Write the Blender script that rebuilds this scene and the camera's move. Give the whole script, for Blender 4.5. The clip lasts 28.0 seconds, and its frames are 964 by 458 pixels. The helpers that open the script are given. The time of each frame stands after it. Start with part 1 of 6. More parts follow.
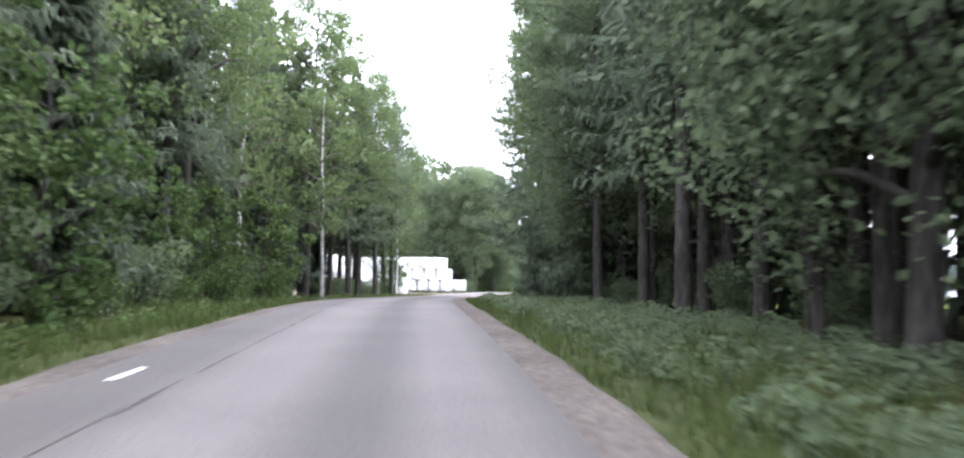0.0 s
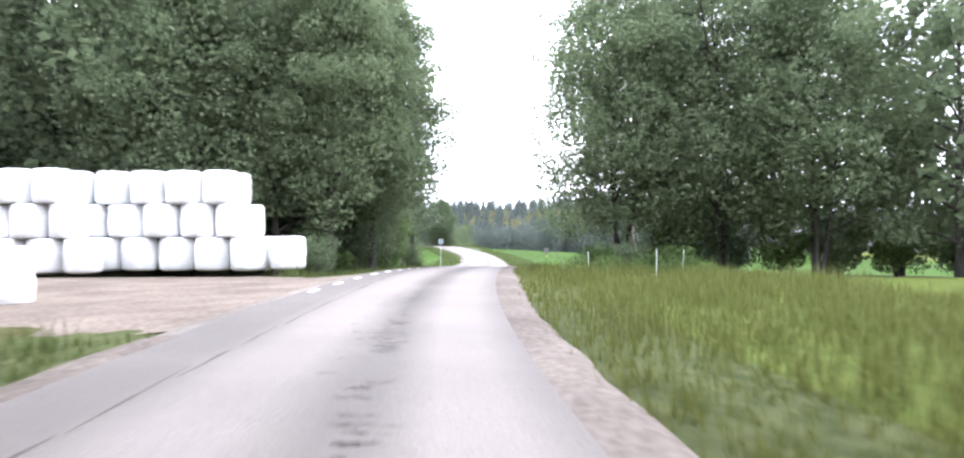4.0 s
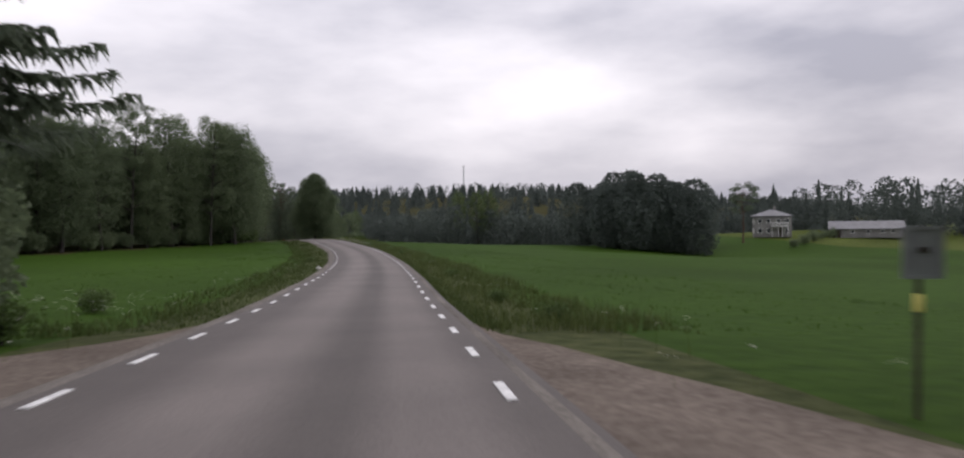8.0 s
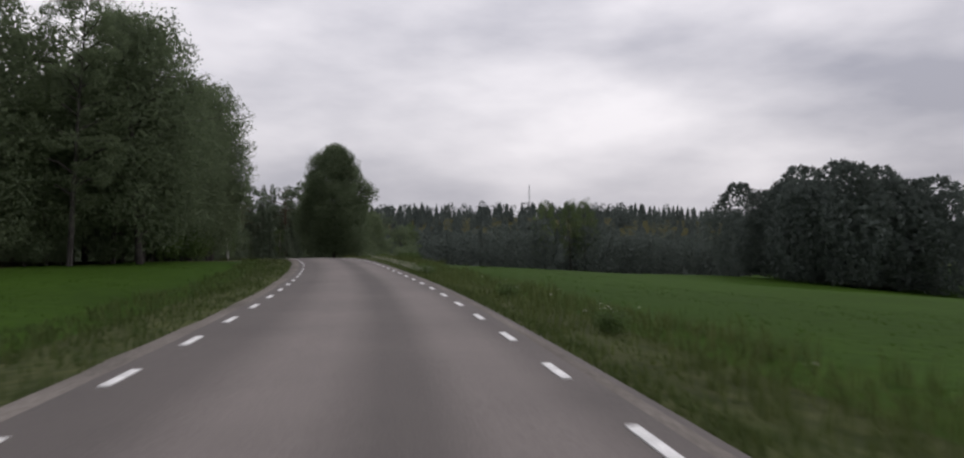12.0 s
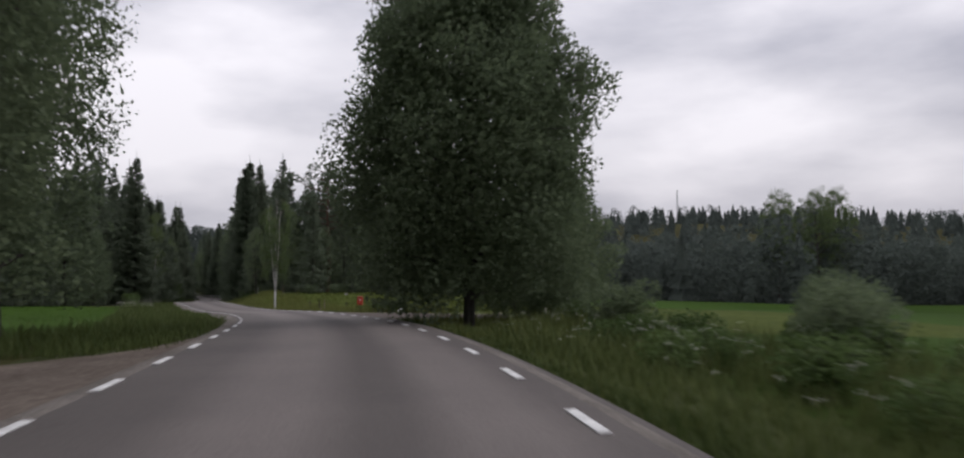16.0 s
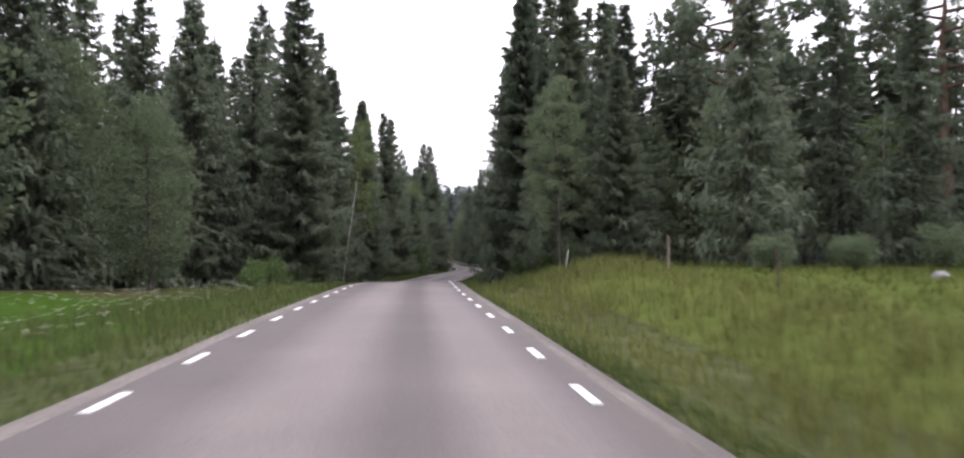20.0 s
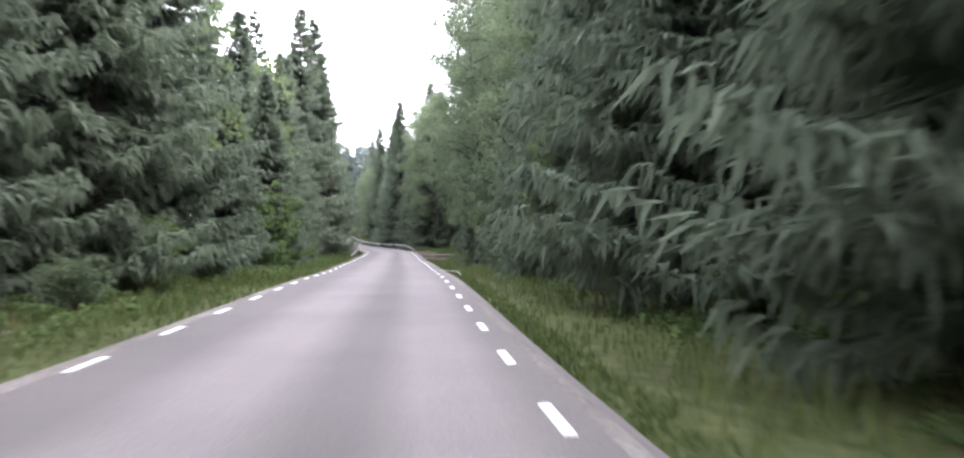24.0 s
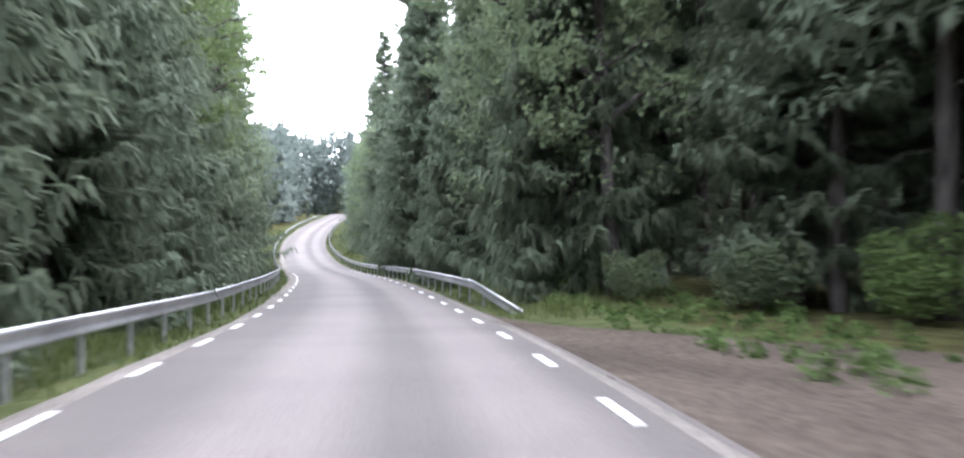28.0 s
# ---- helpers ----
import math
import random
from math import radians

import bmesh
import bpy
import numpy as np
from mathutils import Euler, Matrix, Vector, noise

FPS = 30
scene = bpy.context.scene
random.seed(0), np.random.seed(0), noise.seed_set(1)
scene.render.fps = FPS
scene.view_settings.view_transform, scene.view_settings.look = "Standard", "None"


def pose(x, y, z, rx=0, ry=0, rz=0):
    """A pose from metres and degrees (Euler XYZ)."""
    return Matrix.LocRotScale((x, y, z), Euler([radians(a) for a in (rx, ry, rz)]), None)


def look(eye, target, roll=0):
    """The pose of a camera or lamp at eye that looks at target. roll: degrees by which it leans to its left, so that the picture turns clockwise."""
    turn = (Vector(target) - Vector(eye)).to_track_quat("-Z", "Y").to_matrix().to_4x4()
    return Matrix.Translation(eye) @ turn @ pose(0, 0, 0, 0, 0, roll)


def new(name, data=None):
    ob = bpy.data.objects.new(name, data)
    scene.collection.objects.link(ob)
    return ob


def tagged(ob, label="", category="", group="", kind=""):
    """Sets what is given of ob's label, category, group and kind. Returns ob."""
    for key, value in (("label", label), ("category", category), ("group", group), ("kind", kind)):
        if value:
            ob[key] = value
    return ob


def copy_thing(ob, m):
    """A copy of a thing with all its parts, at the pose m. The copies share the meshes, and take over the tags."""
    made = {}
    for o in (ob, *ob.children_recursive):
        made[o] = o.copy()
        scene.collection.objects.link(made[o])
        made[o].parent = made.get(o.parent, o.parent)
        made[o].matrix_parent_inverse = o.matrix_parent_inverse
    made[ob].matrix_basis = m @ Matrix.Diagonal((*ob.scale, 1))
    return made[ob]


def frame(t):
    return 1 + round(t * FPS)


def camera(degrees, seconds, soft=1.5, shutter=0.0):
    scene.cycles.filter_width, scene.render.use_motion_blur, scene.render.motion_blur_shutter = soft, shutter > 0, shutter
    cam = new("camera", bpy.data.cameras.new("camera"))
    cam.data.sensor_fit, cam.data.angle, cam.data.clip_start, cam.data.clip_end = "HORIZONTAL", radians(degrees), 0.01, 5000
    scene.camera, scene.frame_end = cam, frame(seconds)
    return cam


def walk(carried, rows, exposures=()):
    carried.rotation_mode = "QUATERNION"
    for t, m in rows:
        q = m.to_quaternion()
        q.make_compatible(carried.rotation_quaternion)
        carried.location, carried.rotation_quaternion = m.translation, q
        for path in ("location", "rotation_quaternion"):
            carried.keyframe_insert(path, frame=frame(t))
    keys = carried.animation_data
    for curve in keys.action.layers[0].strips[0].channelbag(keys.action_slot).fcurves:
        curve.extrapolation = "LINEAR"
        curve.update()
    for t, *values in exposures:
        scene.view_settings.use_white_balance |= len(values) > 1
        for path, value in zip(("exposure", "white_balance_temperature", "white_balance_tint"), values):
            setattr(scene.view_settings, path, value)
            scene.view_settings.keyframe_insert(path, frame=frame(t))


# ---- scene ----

# ---------- camera ----------
EXPOSURES = [(0.0, 2.55, 5850, 16), (2.0, 2.7, 5850, 15), (3.4, 2.65, 5850, 15), (4.4, 2.25, 6000, 18), (5.5, 1.85, 6200, 27), (6.5, 1.0, 6300, 27), (7.5, 0.15, 6350, 22), (8.5, -0.38, 6450, 18), (15.5, -0.42, 6450, 17), (16.2, -0.35, 6300, 19), (17.0, 0.55, 6300, 26), (18.0, 0.15, 6300, 22), (19.0, 0.25, 6250, 22), (20.0, 1.05, 6280, 23), (21.0, 1.25, 6220, 24), (22.0, 1.95, 6200, 26), (24.5, 2.8, 5950, 19), (26.5, 2.95, 5850, 16), (28.0, 3.05, 5870, 16)]
cam = camera(63.33, 28.0, 2.2, 0.3)
PATH = [
    (0.0, pose(1.065, 0.000, 1.319, 93.115, 0, -3.707) @ pose(0, 0, 0, 0, 0, 0.702)),
    (0.5, pose(0.880, 8.251, 1.533, 92.438, 0, -3.657) @ pose(0, 0, 0, 0, 0, 0.360)),
    (1.0, pose(0.683, 16.396, 1.620, 91.721, 0, -4.480) @ pose(0, 0, 0, 0, 0, 0.383)),
    (1.5, pose(0.665, 24.440, 1.580, 90.945, 0, -6.066) @ pose(0, 0, 0, 0, 0, 0.492)),
    (2.0, pose(0.857, 32.388, 1.417, 90.474, 0, -8.022) @ pose(0, 0, 0, 0, 0, 0.609)),
    (2.5, pose(1.244, 40.246, 1.206, 89.944, 0, -10.053) @ pose(0, 0, 0, 0, 0, 0.314)),
    (3.0, pose(1.898, 48.017, 0.992, 89.720, 0, -11.799) @ pose(0, 0, 0, 0, 0, -0.402)),
    (3.5, pose(2.796, 55.693, 0.790, 89.732, 0, -13.286) @ pose(0, 0, 0, 0, 0, -0.644)),
    (4.0, pose(3.907, 63.259, 0.606, 89.785, 0, -15.313) @ pose(0, 0, 0, 0, 0, -0.232)),
    (4.5, pose(5.303, 70.687, 0.477, 89.971, 0, -17.789) @ pose(0, 0, 0, 0, 0, -0.018)),
    (5.0, pose(7.008, 77.958, 0.395, 90.121, 0, -20.268) @ pose(0, 0, 0, 0, 0, -0.165)),
    (5.5, pose(8.993, 85.070, 0.310, 90.120, 0, -22.387) @ pose(0, 0, 0, 0, 0, -0.809)),
    (6.0, pose(11.190, 92.049, 0.155, 89.867, 0, -23.850) @ pose(0, 0, 0, 0, 0, -1.873)),
    (6.5, pose(13.496, 98.952, -0.100, 89.277, 0, -24.364) @ pose(0, 0, 0, 0, 0, -2.225)),
    (7.0, pose(15.802, 105.857, -0.414, 89.082, 0, -24.217) @ pose(0, 0, 0, 0, 0, -1.989)),
    (7.5, pose(17.996, 112.848, -0.757, 88.998, 0, -23.609) @ pose(0, 0, 0, 0, 0, -1.588)),
    (8.0, pose(20.286, 119.922, -1.128, 89.132, 0, -22.974) @ pose(0, 0, 0, 0, 0, -0.938)),
    (8.5, pose(22.501, 127.224, -1.501, 89.672, 0, -22.328) @ pose(0, 0, 0, 0, 0, -0.479)),
    (9.0, pose(24.634, 134.816, -1.870, 89.981, 0, -21.512) @ pose(0, 0, 0, 0, 0, -0.165)),
    (9.5, pose(26.687, 142.699, -2.186, 90.519, 0, -20.910) @ pose(0, 0, 0, 0, 0, -0.133)),
    (10.0, pose(28.731, 150.807, -2.412, 90.694, 0, -20.353) @ pose(0, 0, 0, 0, 0, -0.012)),
    (10.5, pose(30.752, 159.053, -2.646, 90.935, 0, -19.907) @ pose(0, 0, 0, 0, 0, 0.134)),
    (11.0, pose(32.786, 167.308, -2.823, 91.121, 0, -19.642) @ pose(0, 0, 0, 0, 0, 0.002)),
    (11.5, pose(34.926, 175.461, -2.982, 91.186, 0, -19.501) @ pose(0, 0, 0, 0, 0, -0.019)),
    (12.0, pose(37.017, 183.502, -3.090, 91.021, 0, -18.743) @ pose(0, 0, 0, 0, 0, -0.000)),
    (12.5, pose(38.968, 191.439, -3.129, 90.980, 0, -17.596) @ pose(0, 0, 0, 0, 0, -0.044)),
    (13.0, pose(40.719, 199.291, -3.137, 91.204, 0, -16.344) @ pose(0, 0, 0, 0, 0, -0.253)),
    (13.5, pose(42.221, 207.075, -3.142, 91.635, 0, -15.114) @ pose(0, 0, 0, 0, 0, -0.674)),
    (14.0, pose(43.424, 214.806, -3.156, 91.958, 0, -13.854) @ pose(0, 0, 0, 0, 0, -1.021)),
    (14.5, pose(44.245, 222.483, -3.143, 91.495, 0, -12.192) @ pose(0, 0, 0, 0, 0, -0.128)),
    (15.0, pose(44.836, 230.069, -3.091, 92.350, 0, -11.065) @ pose(0, 0, 0, 0, 0, 0.372)),
    (15.5, pose(45.302, 237.591, -3.039, 92.026, 0, -10.137) @ pose(0, 0, 0, 0, 0, 0.027)),
    (16.0, pose(45.620, 245.167, -3.027, 91.906, 0, -9.206) @ pose(0, 0, 0, 0, 0, -0.358)),
    (16.5, pose(45.706, 252.927, -3.128, 90.973, 0, -6.635) @ pose(0, 0, 0, 0, 0, 0.051)),
    (17.0, pose(45.457, 260.922, -3.372, 89.862, 0, -3.771) @ pose(0, 0, 0, 0, 0, 0.507)),
    (17.5, pose(44.872, 269.133, -3.731, 89.505, 0, -0.883) @ pose(0, 0, 0, 0, 0, 0.464)),
    (18.0, pose(43.879, 277.505, -4.179, 89.166, 0, 2.069) @ pose(0, 0, 0, 0, 0, -0.275)),
    (18.5, pose(42.418, 285.971, -4.600, 89.268, 0, 5.065) @ pose(0, 0, 0, 0, 0, -0.252)),
    (19.0, pose(40.480, 294.460, -5.086, 89.298, 0, 7.809) @ pose(0, 0, 0, 0, 0, 0.127)),
    (19.5, pose(38.202, 302.970, -5.569, 89.343, 0, 9.470) @ pose(0, 0, 0, 0, 0, 0.010)),
    (20.0, pose(35.797, 311.566, -5.982, 89.863, 0, 9.672) @ pose(0, 0, 0, 0, 0, -0.339)),
    (20.5, pose(33.384, 320.259, -6.325, 90.262, 0, 9.291) @ pose(0, 0, 0, 0, 0, 0.082)),
    (21.0, pose(31.036, 329.000, -6.603, 90.359, 0, 8.810) @ pose(0, 0, 0, 0, 0, -0.180)),
    (21.5, pose(28.795, 337.723, -6.934, 90.009, 0, 7.996) @ pose(0, 0, 0, 0, 0, -0.190)),
    (22.0, pose(26.726, 346.382, -7.284, 89.450, 0, 6.844) @ pose(0, 0, 0, 0, 0, -0.039)),
    (22.5, pose(24.872, 354.960, -7.778, 88.587, 0, 5.524) @ pose(0, 0, 0, 0, 0, -0.134)),
    (23.0, pose(23.198, 363.463, -8.397, 88.501, 0, 4.778) @ pose(0, 0, 0, 0, 0, -0.097)),
    (23.5, pose(21.740, 371.954, -8.993, 88.525, 0, 3.671) @ pose(0, 0, 0, 0, 0, -0.085)),
    (24.0, pose(20.520, 380.523, -9.480, 88.413, 0, 2.280) @ pose(0, 0, 0, 0, 0, -0.130)),
    (24.5, pose(19.456, 389.261, -9.865, 88.333, 0, 1.297) @ pose(0, 0, 0, 0, 0, -0.155)),
    (25.0, pose(18.361, 398.237, -10.199, 88.892, 0, 1.241) @ pose(0, 0, 0, 0, 0, 0.091)),
    (25.5, pose(17.017, 407.469, -10.586, 89.455, 0, 1.573) @ pose(0, 0, 0, 0, 0, 0.401)),
    (26.0, pose(15.507, 416.967, -11.076, 89.924, 0, 2.021) @ pose(0, 0, 0, 0, 0, 0.863)),
    (26.5, pose(13.937, 426.717, -11.488, 89.675, 0, 2.436) @ pose(0, 0, 0, 0, 0, 0.919)),
    (27.0, pose(12.352, 436.691, -11.971, 89.713, 0, 2.615) @ pose(0, 0, 0, 0, 0, 0.500)),
    (27.5, pose(10.733, 446.860, -12.325, 89.863, 0, 2.854) @ pose(0, 0, 0, 0, 0, -0.013)),
    (28.0, pose(8.975, 457.202, -12.772, 89.730, 0, 3.802) @ pose(0, 0, 0, 0, 0, -0.402)),
]
walk(cam, PATH, EXPOSURES)

# ---------- road line ----------
ROAD_START, ROAD_END, HALF = -40, 660, 2.68
CURVE = [3.09, 3.56, 3.91, 3.87, 3.02, 1.04, -1.84, -3.90, -4.72, -4.52, -4.93, -5.45, -4.94, -3.24, -0.57, 1.44, 0.94, 1.21, 0.37, -0.18, 1.32, 1.50, 1.97, 2.64, 2.84, 2.63, 2.19, 2.43, 3.09, 4.86, 6.31, 5.52, 7.04, 7.67, 2.00, -0.58, 0.21, 0.16, -0.83, -1.54, -1.55, -2.25, -3.37, -2.83, -0.70, 0.81, 1.02, 0.51, -0.18, -0.44, 0.59, 3.42, 4.14, 3.01, 2.57, 2.49, 2.21, 1.39, 0.15, -1.52, -2.93, -3.72, -3.71, -3.02, -1.96, -0.95, -0.18, 0.21, 0.36, 0.39, 0.34]
GRADE = [3.93, 4.12, 4.22, 4.05, 3.34, 1.60, -0.29, -2.25, -2.75, -2.62, -2.45, -1.50, -0.94, -2.02, -3.93, -4.56, -5.02, -4.81, -4.39, -2.66, -2.83, -1.89, -1.85, -0.68, -0.12, -0.06, -0.19, 0.61, 0.71, -0.14, -2.50, -4.21, -5.45, -4.78, -5.98, -4.88, -4.25, -2.93, -3.72, -3.80, -5.86, -7.41, -6.40, -4.82, -3.77, -3.80, -5.39, -3.89, -5.19, -3.07, -4.65, -3.07, -4.58, -3.38, -3.36, -3.77, -3.80, -2.20, 0.40, 3.40, 5.40, 6.40, 7.00, 7.00, 6.80, 6.40, 6.00, 5.60, 5.20, 4.80, 4.40]
# fall of the ground away from the road, metres per metre, by distance along it
RIGHT_FALL = [(0, 0.0), (100, -0.01), (130, -0.035), (190, -0.056), (262, -0.061), (286, -0.02), (310, -0.004), (340, 0.0)]
LEFT_FALL = [(0, 0.0), (110, 0.0), (140, 0.01), (220, 0.01), (260, 0.005), (285, 0.02), (300, 0.03), (345, 0.03), (370, 0.0)]


# ---------- light ----------
world = bpy.data.worlds.new("overcast_sky")
scene.world = world
world.use_nodes = True
wn, wl = world.node_tree.nodes, world.node_tree.links
wn.clear()
w_out = wn.new("ShaderNodeOutputWorld")
w_bg = wn.new("ShaderNodeBackground")
w_sky = wn.new("ShaderNodeTexSky")
w_sky.sky_type = "NISHITA"
w_sky.sun_disc = False
w_sky.sun_elevation, w_sky.sun_rotation = radians(46), radians(77)
w_sky.air_density, w_sky.dust_density = 1.5, 4.0
w_tc = wn.new("ShaderNodeTexCoord")
w_map = wn.new("ShaderNodeMapping")
w_map.inputs["Scale"].default_value = (1.0, 1.0, 2.9)
w_noise = wn.new("ShaderNodeTexNoise")
w_noise.inputs["Scale"].default_value, w_noise.inputs["Detail"].default_value = 1.9, 7.0
w_noise.inputs["Roughness"].default_value = 0.5
w_ramp = wn.new("ShaderNodeValToRGB")
w_ramp.color_ramp.elements[0].position, w_ramp.color_ramp.elements[0].color = 0.34, (4.6, 4.8, 5.4, 1)
w_ramp.color_ramp.elements[1].position, w_ramp.color_ramp.elements[1].color = 0.64, (11.4, 11.4, 11.4, 1)
w_mix = wn.new("ShaderNodeMix")
w_mix.data_type = "RGBA"
w_mix.inputs["Factor"].default_value = 0.93
wl.new(w_tc.outputs["Generated"], w_map.inputs["Vector"])
wl.new(w_map.outputs["Vector"], w_noise.inputs["Vector"])
wl.new(w_noise.outputs["Fac"], w_ramp.inputs["Fac"])
wl.new(w_sky.outputs["Color"], w_mix.inputs["A"])
w_sep = wn.new("ShaderNodeSeparateXYZ")
w_low = wn.new("ShaderNodeMapRange")
w_low.inputs["From Min"].default_value, w_low.inputs["From Max"].default_value = 0.0, 0.45
w_low.inputs["To Min"].default_value, w_low.inputs["To Max"].default_value = 0.8, 1.12
w_dim = wn.new("ShaderNodeMix")
w_dim.data_type, w_dim.blend_type = "RGBA", "MULTIPLY"
w_dim.inputs["Factor"].default_value = 1.0
wl.new(w_tc.outputs["Generated"], w_sep.inputs["Vector"])
wl.new(w_sep.outputs["Z"], w_low.inputs["Value"])
wl.new(w_ramp.outputs["Color"], w_dim.inputs["A"])
wl.new(w_low.outputs["Result"], w_dim.inputs["B"])
wl.new(w_dim.outputs["Result"], w_mix.inputs["B"])
wl.new(w_mix.outputs["Result"], w_bg.inputs["Color"])
w_bg.inputs["Strength"].default_value = 0.12
wl.new(w_bg.outputs["Background"], w_out.inputs["Surface"])

sun_data = bpy.data.lights.new("sun", "SUN")
sun_data.energy, sun_data.angle, sun_data.color = 1.1, radians(40), (1.0, 0.97, 0.93)
sun = new("sun", sun_data)
sun.matrix_world = look((0, 0, 0), (-0.65, -0.15, -0.7))


# ---------- materials ----------
def shader(name, rough=0.8, metal=0.0, spec=0.5):
    m = bpy.data.materials.new(name)
    m.use_nodes = True
    nt = m.node_tree
    b = nt.nodes["Principled BSDF"]
    b.inputs["Roughness"].default_value, b.inputs["Metallic"].default_value = rough, metal
    b.inputs["Specular IOR Level"].default_value = spec
    return m, nt, b


def noise_node(nt, scale, detail=3.0, coord="Object", stretch=None):
    tc = nt.nodes.new("ShaderNodeTexCoord")
    n = nt.nodes.new("ShaderNodeTexNoise")
    n.inputs["Scale"].default_value, n.inputs["Detail"].default_value = scale, detail
    src = tc.outputs[coord]
    if stretch:
        mp = nt.nodes.new("ShaderNodeMapping")
        mp.inputs["Scale"].default_value = stretch
        nt.links.new(src, mp.inputs["Vector"])
        src = mp.outputs["Vector"]
    nt.links.new(src, n.inputs["Vector"])
    return n.outputs["Fac"]


def ramp(nt, fac, stops):
    r = nt.nodes.new("ShaderNodeValToRGB")
    e = r.color_ramp.elements
    while len(e) < len(stops):
        e.new(0.5)
    for el, (p, c) in zip(e, stops):
        el.position, el.color = p, (*c, 1)
    nt.links.new(fac, r.inputs["Fac"])
    return r.outputs["Color"]


def mixed(nt, a, b, fac, mode="MIX"):
    m = nt.nodes.new("ShaderNodeMix")
    m.data_type, m.blend_type = "RGBA", mode
    for key, v in (("A", a), ("B", b)):
        if isinstance(v, tuple):
            m.inputs[key].default_value = (*v, 1)
        else:
            nt.links.new(v, m.inputs[key])
    if isinstance(fac, float):
        m.inputs["Factor"].default_value = fac
    else:
        nt.links.new(fac, m.inputs["Factor"])
    return m.outputs["Result"]


def bump(nt, b, fac, strength, dist):
    n = nt.nodes.new("ShaderNodeBump")
    n.inputs["Strength"].default_value, n.inputs["Distance"].default_value = strength, dist
    nt.links.new(fac, n.inputs["Height"])
    nt.links.new(n.outputs["Normal"], b.inputs["Normal"])


def surface(name, dark, light, scale, big=0.0, rough=0.85, metal=0.0, relief=0.0, dist=0.02, stretch=None, detail=4.0):
    """A mottled surface: fine grain between two colours, with broad stains over it."""
    m, nt, b = shader(name, rough, metal, 0.02 if rough > 0.78 else 0.5)
    fine = noise_node(nt, scale, detail, stretch=stretch)
    col = ramp(nt, fine, [(0.3, dark), (0.7, light)])
    if big:
        broad = noise_node(nt, big, 3.0)
        shade = ramp(nt, broad, [(0.3, (0.62, 0.62, 0.62)), (0.7, (1.25, 1.25, 1.25))])
        col = mixed(nt, col, shade, 0.7, "MULTIPLY")
    nt.links.new(col, b.inputs["Base Color"])
    if relief:
        bump(nt, b, fine, relief, dist)
    return m


def foliage(name, dark, light, through_light=0.3, rough=0.55):
    """Leaves: each one and each plant a little different, with light coming through."""
    m, nt, b = shader(name, rough, 0.0, 0.08)
    geo = nt.nodes.new("ShaderNodeNewGeometry")
    info = nt.nodes.new("ShaderNodeObjectInfo")
    add = nt.nodes.new("ShaderNodeMath")
    add.operation = "MULTIPLY_ADD"
    nt.links.new(info.outputs["Random"], add.inputs[0])
    add.inputs[1].default_value = 0.45
    half = nt.nodes.new("ShaderNodeMath")
    half.operation = "MULTIPLY"
    half.inputs[1].default_value = 0.55
    nt.links.new(geo.outputs["Random Per Island"], half.inputs[0])
    nt.links.new(half.outputs["Value"], add.inputs[2])
    col = ramp(nt, add.outputs["Value"], [(0.05, dark), (0.95, light)])
    nt.links.new(col, b.inputs["Base Color"])
    tr = nt.nodes.new("ShaderNodeBsdfTranslucent")
    nt.links.new(col, tr.inputs["Color"])
    mx = nt.nodes.new("ShaderNodeMixShader")
    mx.inputs["Fac"].default_value = through_light
    nt.links.new(b.outputs["BSDF"], mx.inputs[1])
    nt.links.new(tr.outputs["BSDF"], mx.inputs[2])
    nt.links.new(mx.outputs["Shader"], nt.nodes["Material Output"].inputs["Surface"])
    return m


M_FIELD = surface("field_crop", (0.023, 0.05, 0.0065), (0.039, 0.077, 0.0105), 2.0, 0.03, 0.8, relief=0.3, dist=0.08, detail=6.0)
M_MEADOW = surface("meadow_grass", (0.048, 0.068, 0.015), (0.086, 0.105, 0.026), 1.4, 0.05, 0.85, relief=0.7, dist=0.15, detail=6.0)
M_VERGE = surface("verge_soil", (0.034, 0.045, 0.018), (0.078, 0.086, 0.038), 2.5, 0.2, 0.9, relief=0.7, dist=0.1, detail=6.0)
M_FLOOR = surface("forest_floor", (0.03, 0.028, 0.015), (0.075, 0.075, 0.03), 1.8, 0.2, 0.95, relief=0.8, dist=0.15, detail=6.0)
M_GRAVEL = surface("gravel", (0.115, 0.105, 0.094), (0.22, 0.20, 0.18), 18.0, 0.4, 0.95, relief=0.8, dist=0.03, detail=8.0)
M_TRACK = surface("dirt_track", (0.105, 0.086, 0.072), (0.19, 0.16, 0.135), 9.0, 0.5, 0.95, relief=0.8, dist=0.04, detail=8.0)
M_STRIP = surface("worn_gravel_strip", (0.09, 0.077, 0.068), (0.165, 0.143, 0.127), 9.0, 0.5, 0.95, relief=0.8, dist=0.03, detail=8.0)
M_SOIL = surface("bare_soil", (0.05, 0.04, 0.032), (0.10, 0.082, 0.068), 9.0, 0.5, 0.95, relief=0.8, dist=0.04, detail=8.0)
M_LINE = surface("road_paint", (0.5, 0.5, 0.49), (0.8, 0.8, 0.78), 30.0, 3.0, 0.6, detail=6.0)
